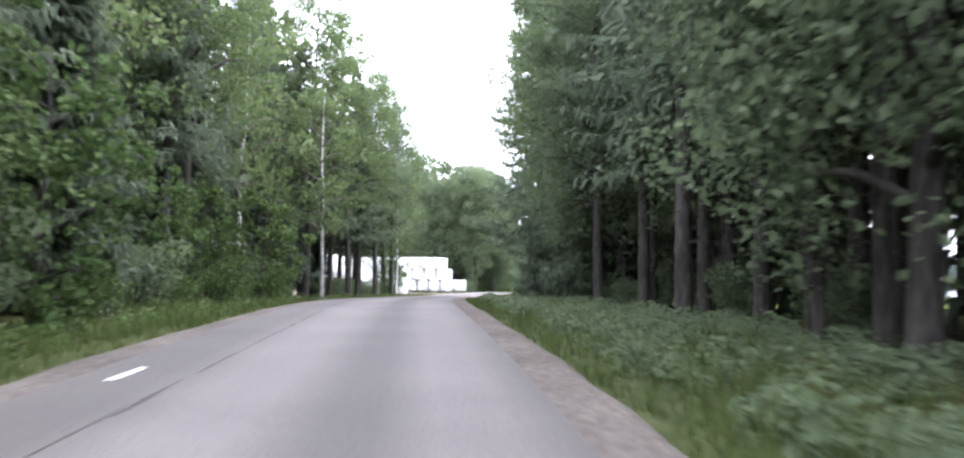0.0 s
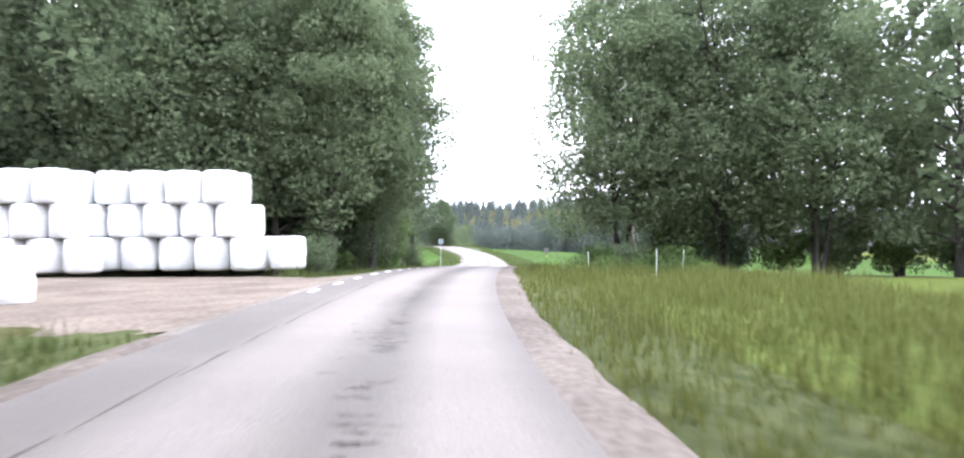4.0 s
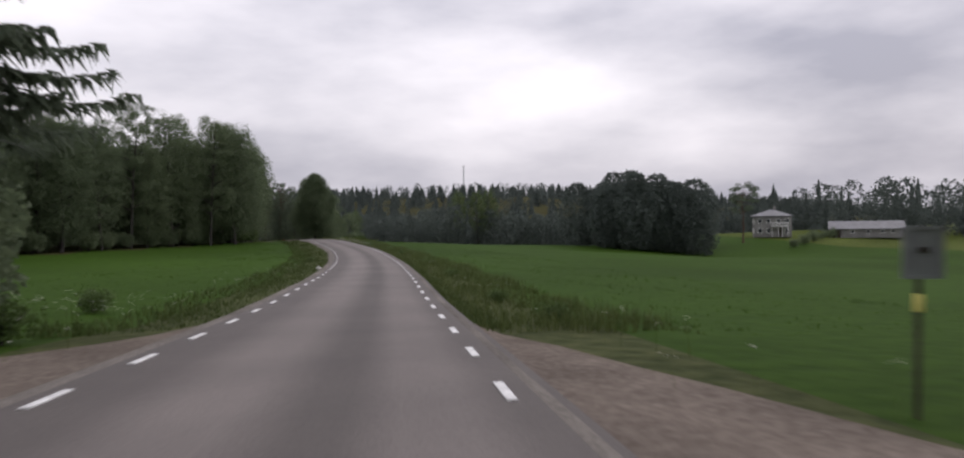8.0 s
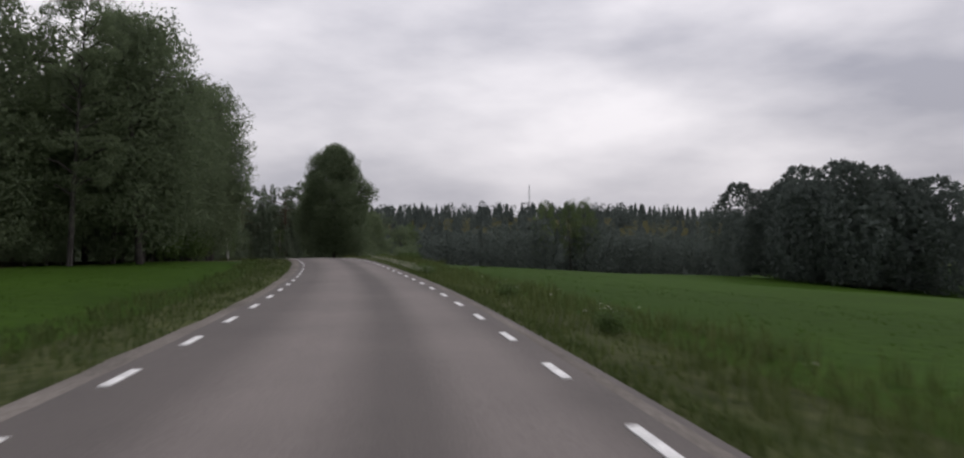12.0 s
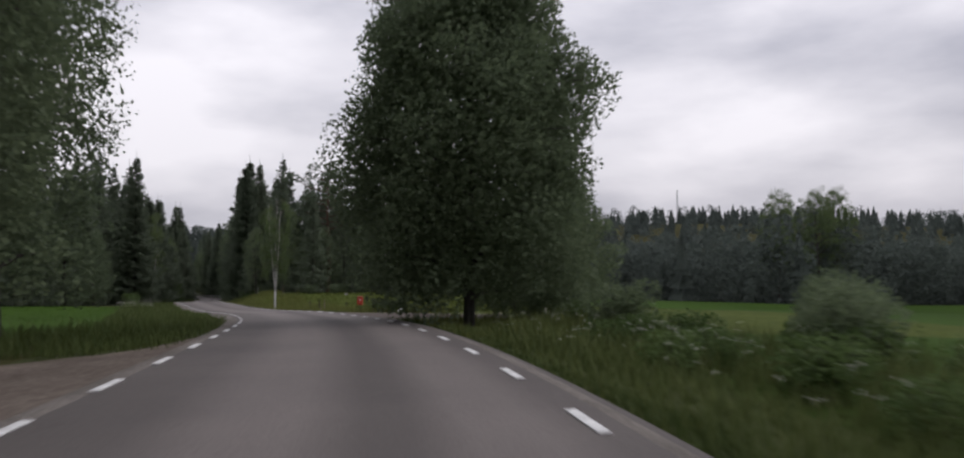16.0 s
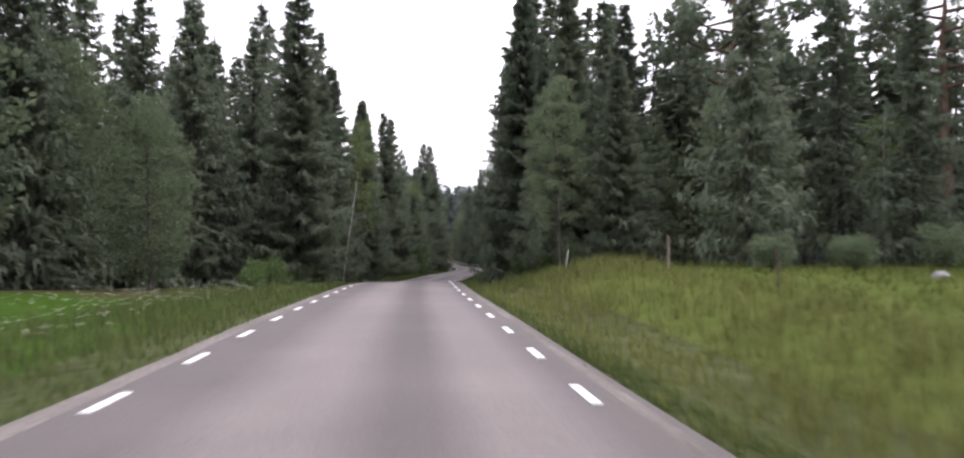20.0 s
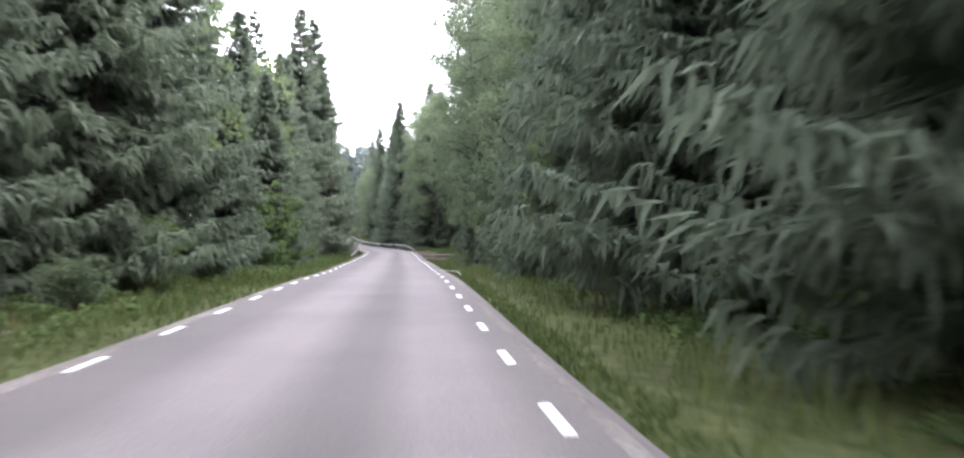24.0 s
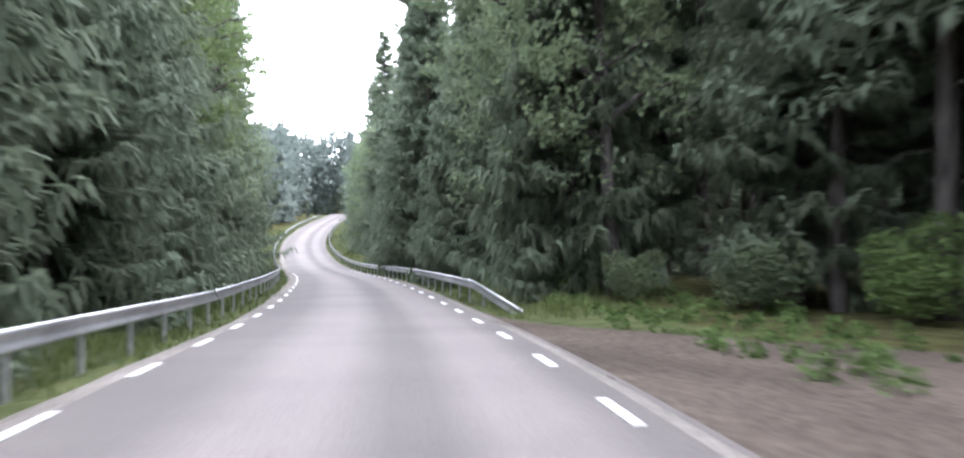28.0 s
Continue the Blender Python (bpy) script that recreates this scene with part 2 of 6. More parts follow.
M_BARK = surface("grey_bark", (0.036, 0.033, 0.03), (0.105, 0.096, 0.088), 9.0, 1.0, 0.95, relief=0.9, dist=0.05, stretch=(1, 1, 0.25))
M_TWIG = surface("brown_twig_bark", (0.09, 0.075, 0.06), (0.22, 0.19, 0.165), 9.0, 1.0, 0.95, relief=0.5, dist=0.02)
M_PINEBARK = surface("pine_bark", (0.07, 0.05, 0.038), (0.16, 0.11, 0.082), 8.0, 0.6, 0.95, relief=0.9, dist=0.05, stretch=(1, 1, 0.3))
M_BIRCH = surface("birch_bark", (0.10, 0.095, 0.09), (0.72, 0.70, 0.67), 6.0, 0.8, 0.75, relief=0.3, dist=0.02, stretch=(0.6, 0.6, 2.2))
M_SPRUCE = foliage("spruce_needles", (0.10, 0.128, 0.088), (0.165, 0.20, 0.135), 0.45)
M_PINE = foliage("pine_needles", (0.095, 0.125, 0.085), (0.16, 0.195, 0.125), 0.45)
M_LEAF = foliage("broad_leaves", (0.105, 0.138, 0.082), (0.175, 0.22, 0.122), 0.5)
M_BLEAF = foliage("birch_leaves", (0.085, 0.122, 0.052), (0.165, 0.215, 0.09), 0.45)
M_BUSH = foliage("bush_leaves", (0.055, 0.092, 0.03), (0.125, 0.18, 0.062), 0.35)
M_GRASS = foliage("tall_grass", (0.044, 0.07, 0.02), (0.115, 0.138, 0.048), 0.3, 0.6)
M_HAY = foliage("tall_meadow_grass", (0.062, 0.082, 0.02), (0.15, 0.162, 0.05), 0.3, 0.6)
M_CROP = foliage("crop_blades", (0.036, 0.074, 0.012), (0.055, 0.1, 0.016), 0.35, 0.6)
M_MEADOWGRASS = foliage("meadow_blades", (0.048, 0.07, 0.016), (0.10, 0.118, 0.03), 0.3, 0.6)
# far leaves: distance haze is painted in as a greyer, bluer, flatter green
M_HAZED_WOOD = foliage("far_leaves_haze_tinted", (0.088, 0.108, 0.098), (0.118, 0.142, 0.122), 0.45)
M_FLOWER = foliage("white_flowers", (0.42, 0.42, 0.34), (0.74, 0.74, 0.66), 0.2)
M_STEEL = surface("galvanised_steel", (0.34, 0.35, 0.36), (0.52, 0.53, 0.54), 12.0, 0.8, 0.45, 0.85)
M_WRAP = surface("white_wrap_film", (0.76, 0.77, 0.77), (0.86, 0.86, 0.86), 3.0, 0.8, 0.3, relief=0.35, dist=0.03, stretch=(1, 1, 4))
M_STONE = surface("field_stone", (0.14, 0.137, 0.13), (0.30, 0.29, 0.275), 6.0, 1.0, 0.9, relief=0.6, dist=0.04)
M_PALESTONE = surface("pale_stone", (0.42, 0.41, 0.39), (0.66, 0.65, 0.62), 6.0, 1.0, 0.9, relief=0.5, dist=0.03)
M_WOOD = surface("weathered_wood", (0.14, 0.115, 0.09), (0.30, 0.26, 0.21), 10.0, 1.0, 0.9, relief=0.5, stretch=(1, 1, 0.15))
M_DARKWOOD = surface("dark_post_wood", (0.04, 0.035, 0.03), (0.10, 0.085, 0.07), 10.0, 1.0, 0.9, relief=0.5, stretch=(1, 1, 0.15))
M_RED = surface("red_paint", (0.42, 0.035, 0.02), (0.56, 0.06, 0.035), 6.0, 1.5, 0.5)
M_WALLW = surface("pale_plaster", (0.17, 0.168, 0.16), (0.25, 0.245, 0.235), 4.0, 0.4, 0.85)
M_WHITE = surface("white_paint", (0.72, 0.72, 0.70), (0.82, 0.82, 0.80), 5.0, 0.8, 0.5)
M_ROOF = surface("grey_roof_sheet", (0.085, 0.088, 0.095), (0.16, 0.164, 0.175), 3.0, 0.4, 0.55)
M_GLASS = surface("window_glass", (0.02, 0.025, 0.03), (0.05, 0.055, 0.06), 1.0, 0.0, 0.08)
M_SIGNBLUE = surface("pale_blue_sign_face", (0.28, 0.46, 0.66), (0.36, 0.55, 0.74), 6.0, 1.0, 0.4)
M_SIGNBACK = surface("grey_sign_back", (0.36, 0.38, 0.40), (0.46, 0.48, 0.50), 8.0, 1.0, 0.45, 0.6)
M_BAG = surface("crumpled_plastic", (0.55, 0.56, 0.56), (0.75, 0.75, 0.74), 6.0, 1.0, 0.4, relief=0.5, dist=0.03)


def asphalt():
    """Worn asphalt: paler wheel tracks are laid out along the road by the V of its UV map, in metres from the middle."""
    m, nt, b = shader("asphalt", 0.82, 0.0, 0.3)
    uv = nt.nodes.new("ShaderNodeUVMap")
    sep = nt.nodes.new("ShaderNodeSeparateXYZ")
    nt.links.new(uv.outputs["UV"], sep.inputs["Vector"])
    fine = noise_node(nt, 45.0, 6.0)
    broad = noise_node(nt, 0.35, 4.0)
    col = ramp(nt, fine, [(0.25, (0.083, 0.073, 0.068)), (0.75, (0.158, 0.140, 0.130))])
    tracks = nt.nodes.new("ShaderNodeValToRGB")
    e = tracks.color_ramp.elements
    stops = [(0.0, 0.74), (0.22, 0.78), (0.35, 1.3), (0.46, 1.3), (0.57, 0.72), (0.635, 0.72), (0.72, 1.26), (0.82, 1.22), (0.9, 0.8), (1.0, 0.74)]
    while len(e) < len(stops):
        e.new(0.5)
    for el, (p, v) in zip(e, stops):
        el.position, el.color = p, (v, v, v, 1)
    nt.links.new(sep.outputs["Y"], tracks.inputs["Fac"])
    col = mixed(nt, col, tracks.outputs["Color"], 0.9, "MULTIPLY")
    stain = ramp(nt, broad, [(0.3, (0.8, 0.8, 0.8)), (0.7, (1.15, 1.14, 1.13))])
    col = mixed(nt, col, stain, 0.7, "MULTIPLY")
    nt.links.new(col, b.inputs["Base Color"])
    bump(nt, b, fine, 0.35, 0.012)
    return m


M_ASPHALT = asphalt()


# ---------- the line of the road ----------
G = np.arange(ROAD_START, ROAD_END, 1.0)


def eased(knots, x):
    k = np.array(knots)
    u = np.clip((x - ROAD_START) / 10.0, 0, len(k) - 1 - 1e-9)
    i = u.astype(int)
    f = u - i
    p = np.concatenate([[2 * k[0] - k[1]], k, [2 * k[-1] - k[-2]]])
    a, b, c, e = p[i], p[i + 1], p[i + 2], p[np.minimum(i + 3, len(p) - 1)]
    return b + 0.5 * f * (c - a + f * (2 * a - 5 * b + 4 * c - e + f * (3 * (b - c) + e - a)))


HEAD = np.cumsum(eased(CURVE, G) / 1000)
i0 = int(-ROAD_START)
HEAD -= HEAD[i0]
RX, RY = np.cumsum(-np.sin(HEAD)), np.cumsum(np.cos(HEAD))
RX, RY = RX - RX[i0], RY - RY[i0]
RZ = np.cumsum(eased(GRADE, G) / 100)
RZ -= RZ[i0]


def along(s, lat=0.0):
    """World x, y and road height, and the road's heading, at s metres along and lat metres to the right."""
    th = np.interp(s, G, HEAD)
    return np.interp(s, G, RX) + lat * np.cos(th), np.interp(s, G, RY) + lat * np.sin(th), np.interp(s, G, RZ), th


def knots(x, pairs):
    return np.interp(x, [p[0] for p in pairs], [p[1] for p in pairs])


def lump(s, lat, scale=9.0):
    return np.sin(s / scale + 1.3 * np.sin(lat / scale * 0.7)) * np.cos(lat / scale * 1.1 + 0.6 * np.sin(s / scale * 0.6))


FILLED = [(74.9, 93.7, -1), (112.4, 138.1, 1), (127.6, 139.1, -1), (251.3, 267.1, -1), (278.0, 292.7, 1), (464.2, 484.1, 1)]


def ground_z(s, lat):
    """Height of the ground at s, lat: a shallow ditch along the road, filled at the side roads, then the fall of the land."""
    s, lat = np.asarray(s, float), np.asarray(lat, float)
    a = np.abs(lat)
    z = np.interp(s, G, RZ)
    prof = np.interp(a, [0, HALF, HALF + 0.25, HALF + 1.0, HALF + 2.5, HALF + 4], [-0.2, -0.2, -0.10, -0.18, -0.34, -0.25])
    fill = np.zeros_like(s + lat)
    for s0, s1, sd in FILLED:
        fill = np.maximum(fill, np.clip((s - s0) / 2.5 + 1, 0, 1) * np.clip((s1 - s) / 2.5 + 1, 0, 1) * (np.sign(lat) == sd))
    level = np.where(a < HALF + 0.1, -0.2, -0.05 - 0.03 * np.clip(a - HALF, 0, 5))
    prof = prof * (1 - fill) + level * fill
    side = np.where(lat > 0, knots(s, RIGHT_FALL), knots(s, LEFT_FALL))
    prof = prof + side * np.clip(a - HALF - 3, 0, 100) - np.where(lat > 0, side * 0.8, 0) * np.clip(a - 108, 0, 30)
    bank = np.where(lat > 0, 1.0 * np.exp(-(((s - 346) / 16) ** 2)), 0) * np.clip((a - HALF - 1.2) / 3, 0, 1)
    dip = np.interp(lat, [22, 95, 120], [0.0, -2.2, 0.0]) * np.clip((s - 225) / 30, 0, 1) * np.clip((320 - s) / 30, 0, 1)
    dip = dip + np.interp(lat, [22, 95, 210], [0.0, -4.0, -7.5]) * np.clip((s - 290) / 30, 0, 1) * np.clip((440 - s) / 60, 0, 1)
    dip = dip + 0.7 * np.exp(-(((lat - 84) / 14) ** 2)) * np.clip((s - 140) / 30, 0, 1) * np.clip((310 - s) / 40, 0, 1)
    mound = 0.75 * np.exp(-(((s - 491) / 6.5) ** 2)) + 0.08 * np.exp(-(((s - 460.5) / 4.0) ** 2))
    prof = prof + bank + dip + np.where(lat > 0, mound, 0) * np.clip((a - HALF - 0.9) / 1.6, 0, 1)
    return z + prof + 0.10 * lump(s, lat) * np.clip((a - HALF - 1) / 4, 0, 1) * (1 - fill)


def place(s, lat, dz=0.0):
    x, y, _, th = along(s, lat)
    return Vector((float(x), float(y), float(ground_z(s, lat)) + dz))


# ---------- mesh helpers ----------
def mesh_of(name, verts, faces, mat, smooth=False):
    me = bpy.data.meshes.new(name)
    me.from_pydata(verts.tolist() if isinstance(verts, np.ndarray) else verts, [], faces.tolist() if isinstance(faces, np.ndarray) else faces)
    if mat:
        me.materials.append(mat)
    if smooth:
        me.polygons.foreach_set("use_smooth", [True] * len(me.polygons))
    me.update()
    return me


def part(name, me, parent, label=""):
    """Links a mesh as one part under a thing or a part."""
    ob = new(name, me)
    ob.parent = parent
    if label:
        tagged(ob, label)
    return ob


def bm_mesh(name, bm, mat, smooth=False):
    me = bpy.data.meshes.new(name)
    bm.to_mesh(me)
    bm.free()
    me.materials.append(mat)
    if smooth:
        me.polygons.foreach_set("use_smooth", [True] * len(me.polygons))
    return me


def box_bm(sx, sy, sz, at=(0, 0, 0), bevel=0.0, bm=None):
    """A box with softened edges, its middle at the point given."""
    own = bm or bmesh.new()
    r = bmesh.ops.create_cube(own, size=1.0)
    bmesh.ops.scale(own, vec=(sx, sy, sz), verts=r["verts"])
    bmesh.ops.translate(own, vec=at, verts=r["verts"])
    if bevel:
        es = list({e for v in r["verts"] for e in v.link_edges})
        bmesh.ops.bevel(own, geom=es, offset=bevel, segments=2, affect="EDGES")
    return own


def tube(points, radii, sides=7):
    """A tapered, bent tube through the points: verts and faces."""
    pts = np.array(points, float)
    n = len(pts)
    d = np.gradient(pts, axis=0)
    d /= np.linalg.norm(d, axis=1)[:, None] + 1e-9
    ref = np.where(np.abs(d[:, 2:3]) > 0.9, np.array([[1.0, 0, 0]]), np.array([[0, 0, 1.0]]))
    u = np.cross(d, ref)
    u /= np.linalg.norm(u, axis=1)[:, None]
    v = np.cross(d, u)
    a = np.linspace(0, 2 * np.pi, sides, endpoint=False)
    ring = u[:, None] * np.cos(a)[None, :, None] + v[:, None] * np.sin(a)[None, :, None]
    verts = (pts[:, None] + ring * np.array(radii)[:, None, None]).reshape(-1, 3)
    faces = [[i * sides + j, i * sides + (j + 1) % sides, (i + 1) * sides + (j + 1) % sides, (i + 1) * sides + j] for i in range(n - 1) for j in range(sides)]
    faces.append([(n - 1) * sides + j for j in range(sides)])
    return verts, faces


def joined(pieces):
    vs, fs, o = [], [], 0
    for v, f in pieces:
        vs.append(np.asarray(v))
        fs += [[i + o for i in q] for q in f]
        o += len(v)
    return np.concatenate(vs), fs


def leaf_cloud(rng, centres, size, flat=0.5):
    """One small pointed leaf or leaf clump, bent along its middle, at each centre."""
    n = len(centres)
    a = rng.uniform(0, 2 * np.pi, n)
    tilt = rng.normal(0, flat, n)
    d = np.stack([np.cos(a) * np.cos(tilt), np.sin(a) * np.cos(tilt), np.sin(tilt) - 0.25], 1)
    d /= np.linalg.norm(d, axis=1)[:, None]
    u = np.cross(d, rng.normal(0, 1, (n, 3)))
    u /= np.linalg.norm(u, axis=1)[:, None] + 1e-9
    w = np.cross(d, u)
    sz = (size * rng.uniform(0.6, 1.3, n))[:, None]
    c = np.asarray(centres)
    v = np.stack([c - d * sz * 0.5, c + u * sz * 0.36 + w * sz * 0.1, c + d * sz * 0.55, c - u * sz * 0.36 + w * sz * 0.1], 1).reshape(-1, 3)
    f = np.arange(4 * n).reshape(-1, 4)
    return v, f


def crown_points(rng, n, clumps, spread):
    """Points gathered in clumps (centre and radius each), denser to the outside of each clump."""
    c = np.array([k[0] for k in clumps])
    r = np.array([k[1] for k in clumps])
    pick = rng.choice(len(c), n, p=r**2 / (r**2).sum())
    d = rng.normal(0, 1, (n, 3))
    d /= np.linalg.norm(d, axis=1)[:, None]
    return c[pick] + d * (r[pick] * rng.uniform(0.35, 1.0, n) ** 0.6)[:, None] * np.array([1, 1, spread])


# ---------- kinds of trees ----------
def thing(name, label, category, group="", kind=""):
    ob = new(name)
    return tagged(ob, label, category, group, kind)


def spruce(seed, height, label, density=1.0, bare=0.06, name="spruce_tree", fine=False, reach=0.19, twigs=False):
    """A spruce: whorls of drooping boughs, each with side twigs and a comb of hanging sprays."""
    rng = np.random.default_rng(seed)
    tree = thing(name, label, "tree", "spruces")
    bend = rng.normal(0, 0.12, 2)
    zs = np.linspace(0, 1, 8)
    trunk = tube([(bend[0] * z * z, bend[1] * z * z, z * height) for z in zs], [0.011 * height * (1.05 - z) + 0.015 for z in zs], 9)
    part("trunk", mesh_of("spruce_trunk", trunk[0], trunk[1], M_BARK, True), tree)
    rows, z = [], bare * height
    while z < height * 0.985:
        u = z / height
        far = reach * 1.1 * height * (1 - u) ** 0.98 * rng.uniform(0.74, 1.15) + 0.16
        if u < 0.2:
            far *= 0.75 + u
        for k in range(max(4, int(round(7 * density * (1.05 - 0.4 * u))))):
            rows.append((z + rng.normal(0, 0.06), rng.uniform(0, 2 * np.pi), far * rng.uniform(0.6, 1.14), rng.uniform(0.22, 0.5) * (1 - 0.75 * u), u))
        z += rng.uniform(0.3, 0.46) / density * (height / 18) * (1.12 - 0.62 * u)
    zb, a, length, droop, u = np.array(rows).T
    m, per = (13, 3) if fine else (8, 1)
    st = np.linspace(0.1, 1.0, m)
    out = np.stack([np.cos(a), np.sin(a), 0 * a], 1)
    side = np.stack([-np.sin(a), np.cos(a), 0 * a], 1)
    root = np.stack([bend[0] * u * u, bend[1] * u * u, zb], 1)
    lift = -droop[:, None] * np.sin(st * 2.2)[None] * 0.9 + np.where(u > 0.6, 0.25, 0.1)[:, None] * st[None] ** 2
    axis = root[:, None] + out[:, None] * (st[None] * length[:, None])[..., None] + np.array([0, 0, 1.0]) * (lift * length[:, None])[..., None]
    step = (length / m)[:, None]
    tris = []
    for sg in (-1, 1):
        for k in range(per):
            shape = (len(a), m)
            p = axis + out[:, None] * (step * rng.uniform(0, 1, shape))[..., None]
            tw = ((0.3 if fine else 0.36) * length[:, None] * (1.08 - st[None]) ** 0.75 + 0.12) * rng.uniform(0.55, 1.25, shape)
            d = side[:, None] * (sg * rng.uniform(0.45, 1.0, shape))[..., None] + out[:, None] * rng.uniform(0.25, 0.95, shape)[..., None]
            d = d / np.linalg.norm(d, axis=2)[..., None] - np.array([0, 0, 1.0]) * (rng.uniform(0.05, 0.55, shape) * (1 - 0.55 * u)[:, None])[..., None]
            phi = rng.uniform(-1.2, 1.2, shape)
            w = (out[:, None] * np.cos(phi)[..., None] + side[:, None] * np.sin(phi)[..., None] * 0.8 + np.array([0, 0, 0.5]) * np.sin(phi)[..., None]) * ((0.05 if fine else 0.11) * rng.uniform(0.7, 1.4, shape) + 0.03 * tw)[..., None]
            tip = p + d * tw[..., None]
            tris.append(np.stack([p - w, p + w, tip], 2))
            mid = p + d * (tw * rng.uniform(0.3, 0.75, shape))[..., None]
            fall = np.array([0, 0, -1.0]) * ((rng.uniform(0.08, 0.36, shape) * (1.15 - u)[:, None] + 0.05) * (1.0 if fine else 1.3))[..., None] + d * rng.uniform(0.05, 0.3, shape)[..., None] + rng.normal(0, 0.07, shape + (3,))
            w2 = np.roll(w, 1, 1) * 0.75
            tris.append(np.stack([mid - w2, mid + w2, mid + fall], 2))
    tipz = np.array([bend[0], bend[1], height * 1.05])
    top = np.concatenate([[(bend[0] + 0.07 * np.cos(t), bend[1] + 0.07 * np.sin(t), height * 0.95), (bend[0] - 0.07 * np.cos(t), bend[1] - 0.07 * np.sin(t), height * 0.95), tipz] for t in (0, 1.05, 2.1)])
    v = np.concatenate([t.reshape(-1, 3) for t in tris] + [top])
    part("crown", mesh_of("spruce_crown", v, np.arange(len(v)).reshape(-1, 3), M_SPRUCE), tree)
    if twigs:
        dead = []
        for k in range(34):
            zq, b, ln = height * rng.uniform(0.08, bare + 0.08), rng.uniform(0, 6.28), rng.uniform(0.5, 1.7)
            o = np.array([np.cos(b), np.sin(b), 0])
            dead.append(tube([o * 0.08 + (0, 0, zq), o * ln * 0.6 + (0, 0, zq - 0.02), o * ln + (0, 0, zq - rng.uniform(0.0, 0.35))], [0.016, 0.011, 0.004], 4))
        tagged(part("twig_work", mesh_of("twig_work", *joined(dead), M_BARK), tree), kind="stuff")
    return tree


def broadleaf(seed, height, width, label, leaf_mat, bark, n=4500, low=0.15, size=0.34, name="broadleaf_tree", stems=1, flat=0.6, trunk_r=0.013, group="broadleaf trees", fill=0.0, core=0.0, taper=0.0, wild=1.0):
    rng = np.random.default_rng(seed)
    tree = thing(name, label, "tree", group)
    pieces, clumps = [], []
    limbs = []
    for st in range(stems):
        off = rng.normal(0, 0.05, 2) if stems == 1 else (0.18 if stems > 2 else 0.07) * np.array([np.cos(st * 2.4), np.sin(st * 2.4)])
        lean = rng.normal(0, 0.03, 2) if stems == 1 else off * 0.35 + rng.normal(0, 0.03, 2)
        zs = np.linspace(0, 1, 9)
        hh = height * (0.93 if st == 0 else rng.uniform(0.7, 0.9))
        wob = rng.normal(0, 0.10, (9, 2))
        wob[0] = 0
        pts = [(off[0] + lean[0] * z * hh + wob[i, 0] * z, off[1] + lean[1] * z * hh + wob[i, 1] * z, z * hh) for i, z in enumerate(zs)]
        pieces.append(tube(pts, [trunk_r * height * (1.08 - z) ** 1.1 / (stems**0.5) + 0.012 for z in zs], 8))
        limbs.append(np.array(pts))
    limb_pieces = []
    levels = int(14 + height * 0.8)
    for k in range(levels):
        u = low + (1 - low) * (k + 0.5) / levels
        stem = limbs[k % stems]
        zq = u * height * 0.9
        base = np.array([np.interp(zq, stem[:, 2], stem[:, 0]), np.interp(zq, stem[:, 2], stem[:, 1]), min(zq, stem[-1, 2])])
        a = k * 2.4 + rng.normal(0, 0.4)
        prof = np.sin(np.pi * np.clip((u - low * 0.6) / (1.06 - low * 0.6), 0, 1)) ** 0.6
        length = width * 0.5 * prof * (1 + taper * (0.35 - u)) * rng.uniform(0.65, 1.0 if fill > 0.3 else 1.12) + 0.3
        rise = rng.uniform(0.1, 0.5) * length
        tip = base + np.array([np.cos(a) * length, np.sin(a) * length, rise])
        mid = base * 0.5 + tip * 0.5 + np.array([0, 0, 0.12 * length])
        limb_pieces.append(tube([base, mid, tip], [0.006 * height * (1.1 - u) + 0.015, 0.004 * height * (1.1 - u) + 0.01, 0.008], 5))
        r = (0.15 if fill > 0.3 else 0.26) * width * rng.uniform(0.6, 1.0) * (0.6 + 0.4 * prof)
        clumps.append((tip * 0.92 + base * 0.08, r * 0.75))
        clumps.append((mid + rng.normal(0, 0.3, 3), r * 0.85))
    part("trunk", mesh_of(name + "_trunk", *joined(pieces), bark, True), tree)
    part("limb_work", mesh_of(name + "_limbs", *joined(limb_pieces), M_TWIG if bark is M_BIRCH else bark, True), tree)
    pts = crown_points(rng, int(n * (1 - fill)), clumps, 0.8)
    m = n - len(pts)
    if m:
        k = 60 + int(height * 4) + n // 300
        u = low * 0.7 + (0.97 - low * 0.7) * rng.beta(1.3, 1.2, k)
        a = rng.uniform(0, 2 * np.pi, k)
        wave = 1 + wild * (0.12 * np.sin(3 * a + 9 * u + seed) + 0.1 * np.sin(5 * a - 17 * u))
        cr = width * rng.uniform(0.07, 0.125, k)
        r = np.maximum(width * 0.5 * np.sin(np.pi * np.clip(0.1 + 0.88 * u, 0, 1)) ** 0.62 * (1 + taper * (0.35 - u)) * wave * rng.uniform(0.45, 1.0, k) ** 0.4 - cr * 0.6, 0.1)
        c = np.stack([r * np.cos(a), r * np.sin(a), height * u], 1)
        pick = rng.choice(k, m, p=cr**2 / (cr**2).sum())
        d = rng.normal(0, 1, (m, 3))
        d /= np.linalg.norm(d, axis=1)[:, None]
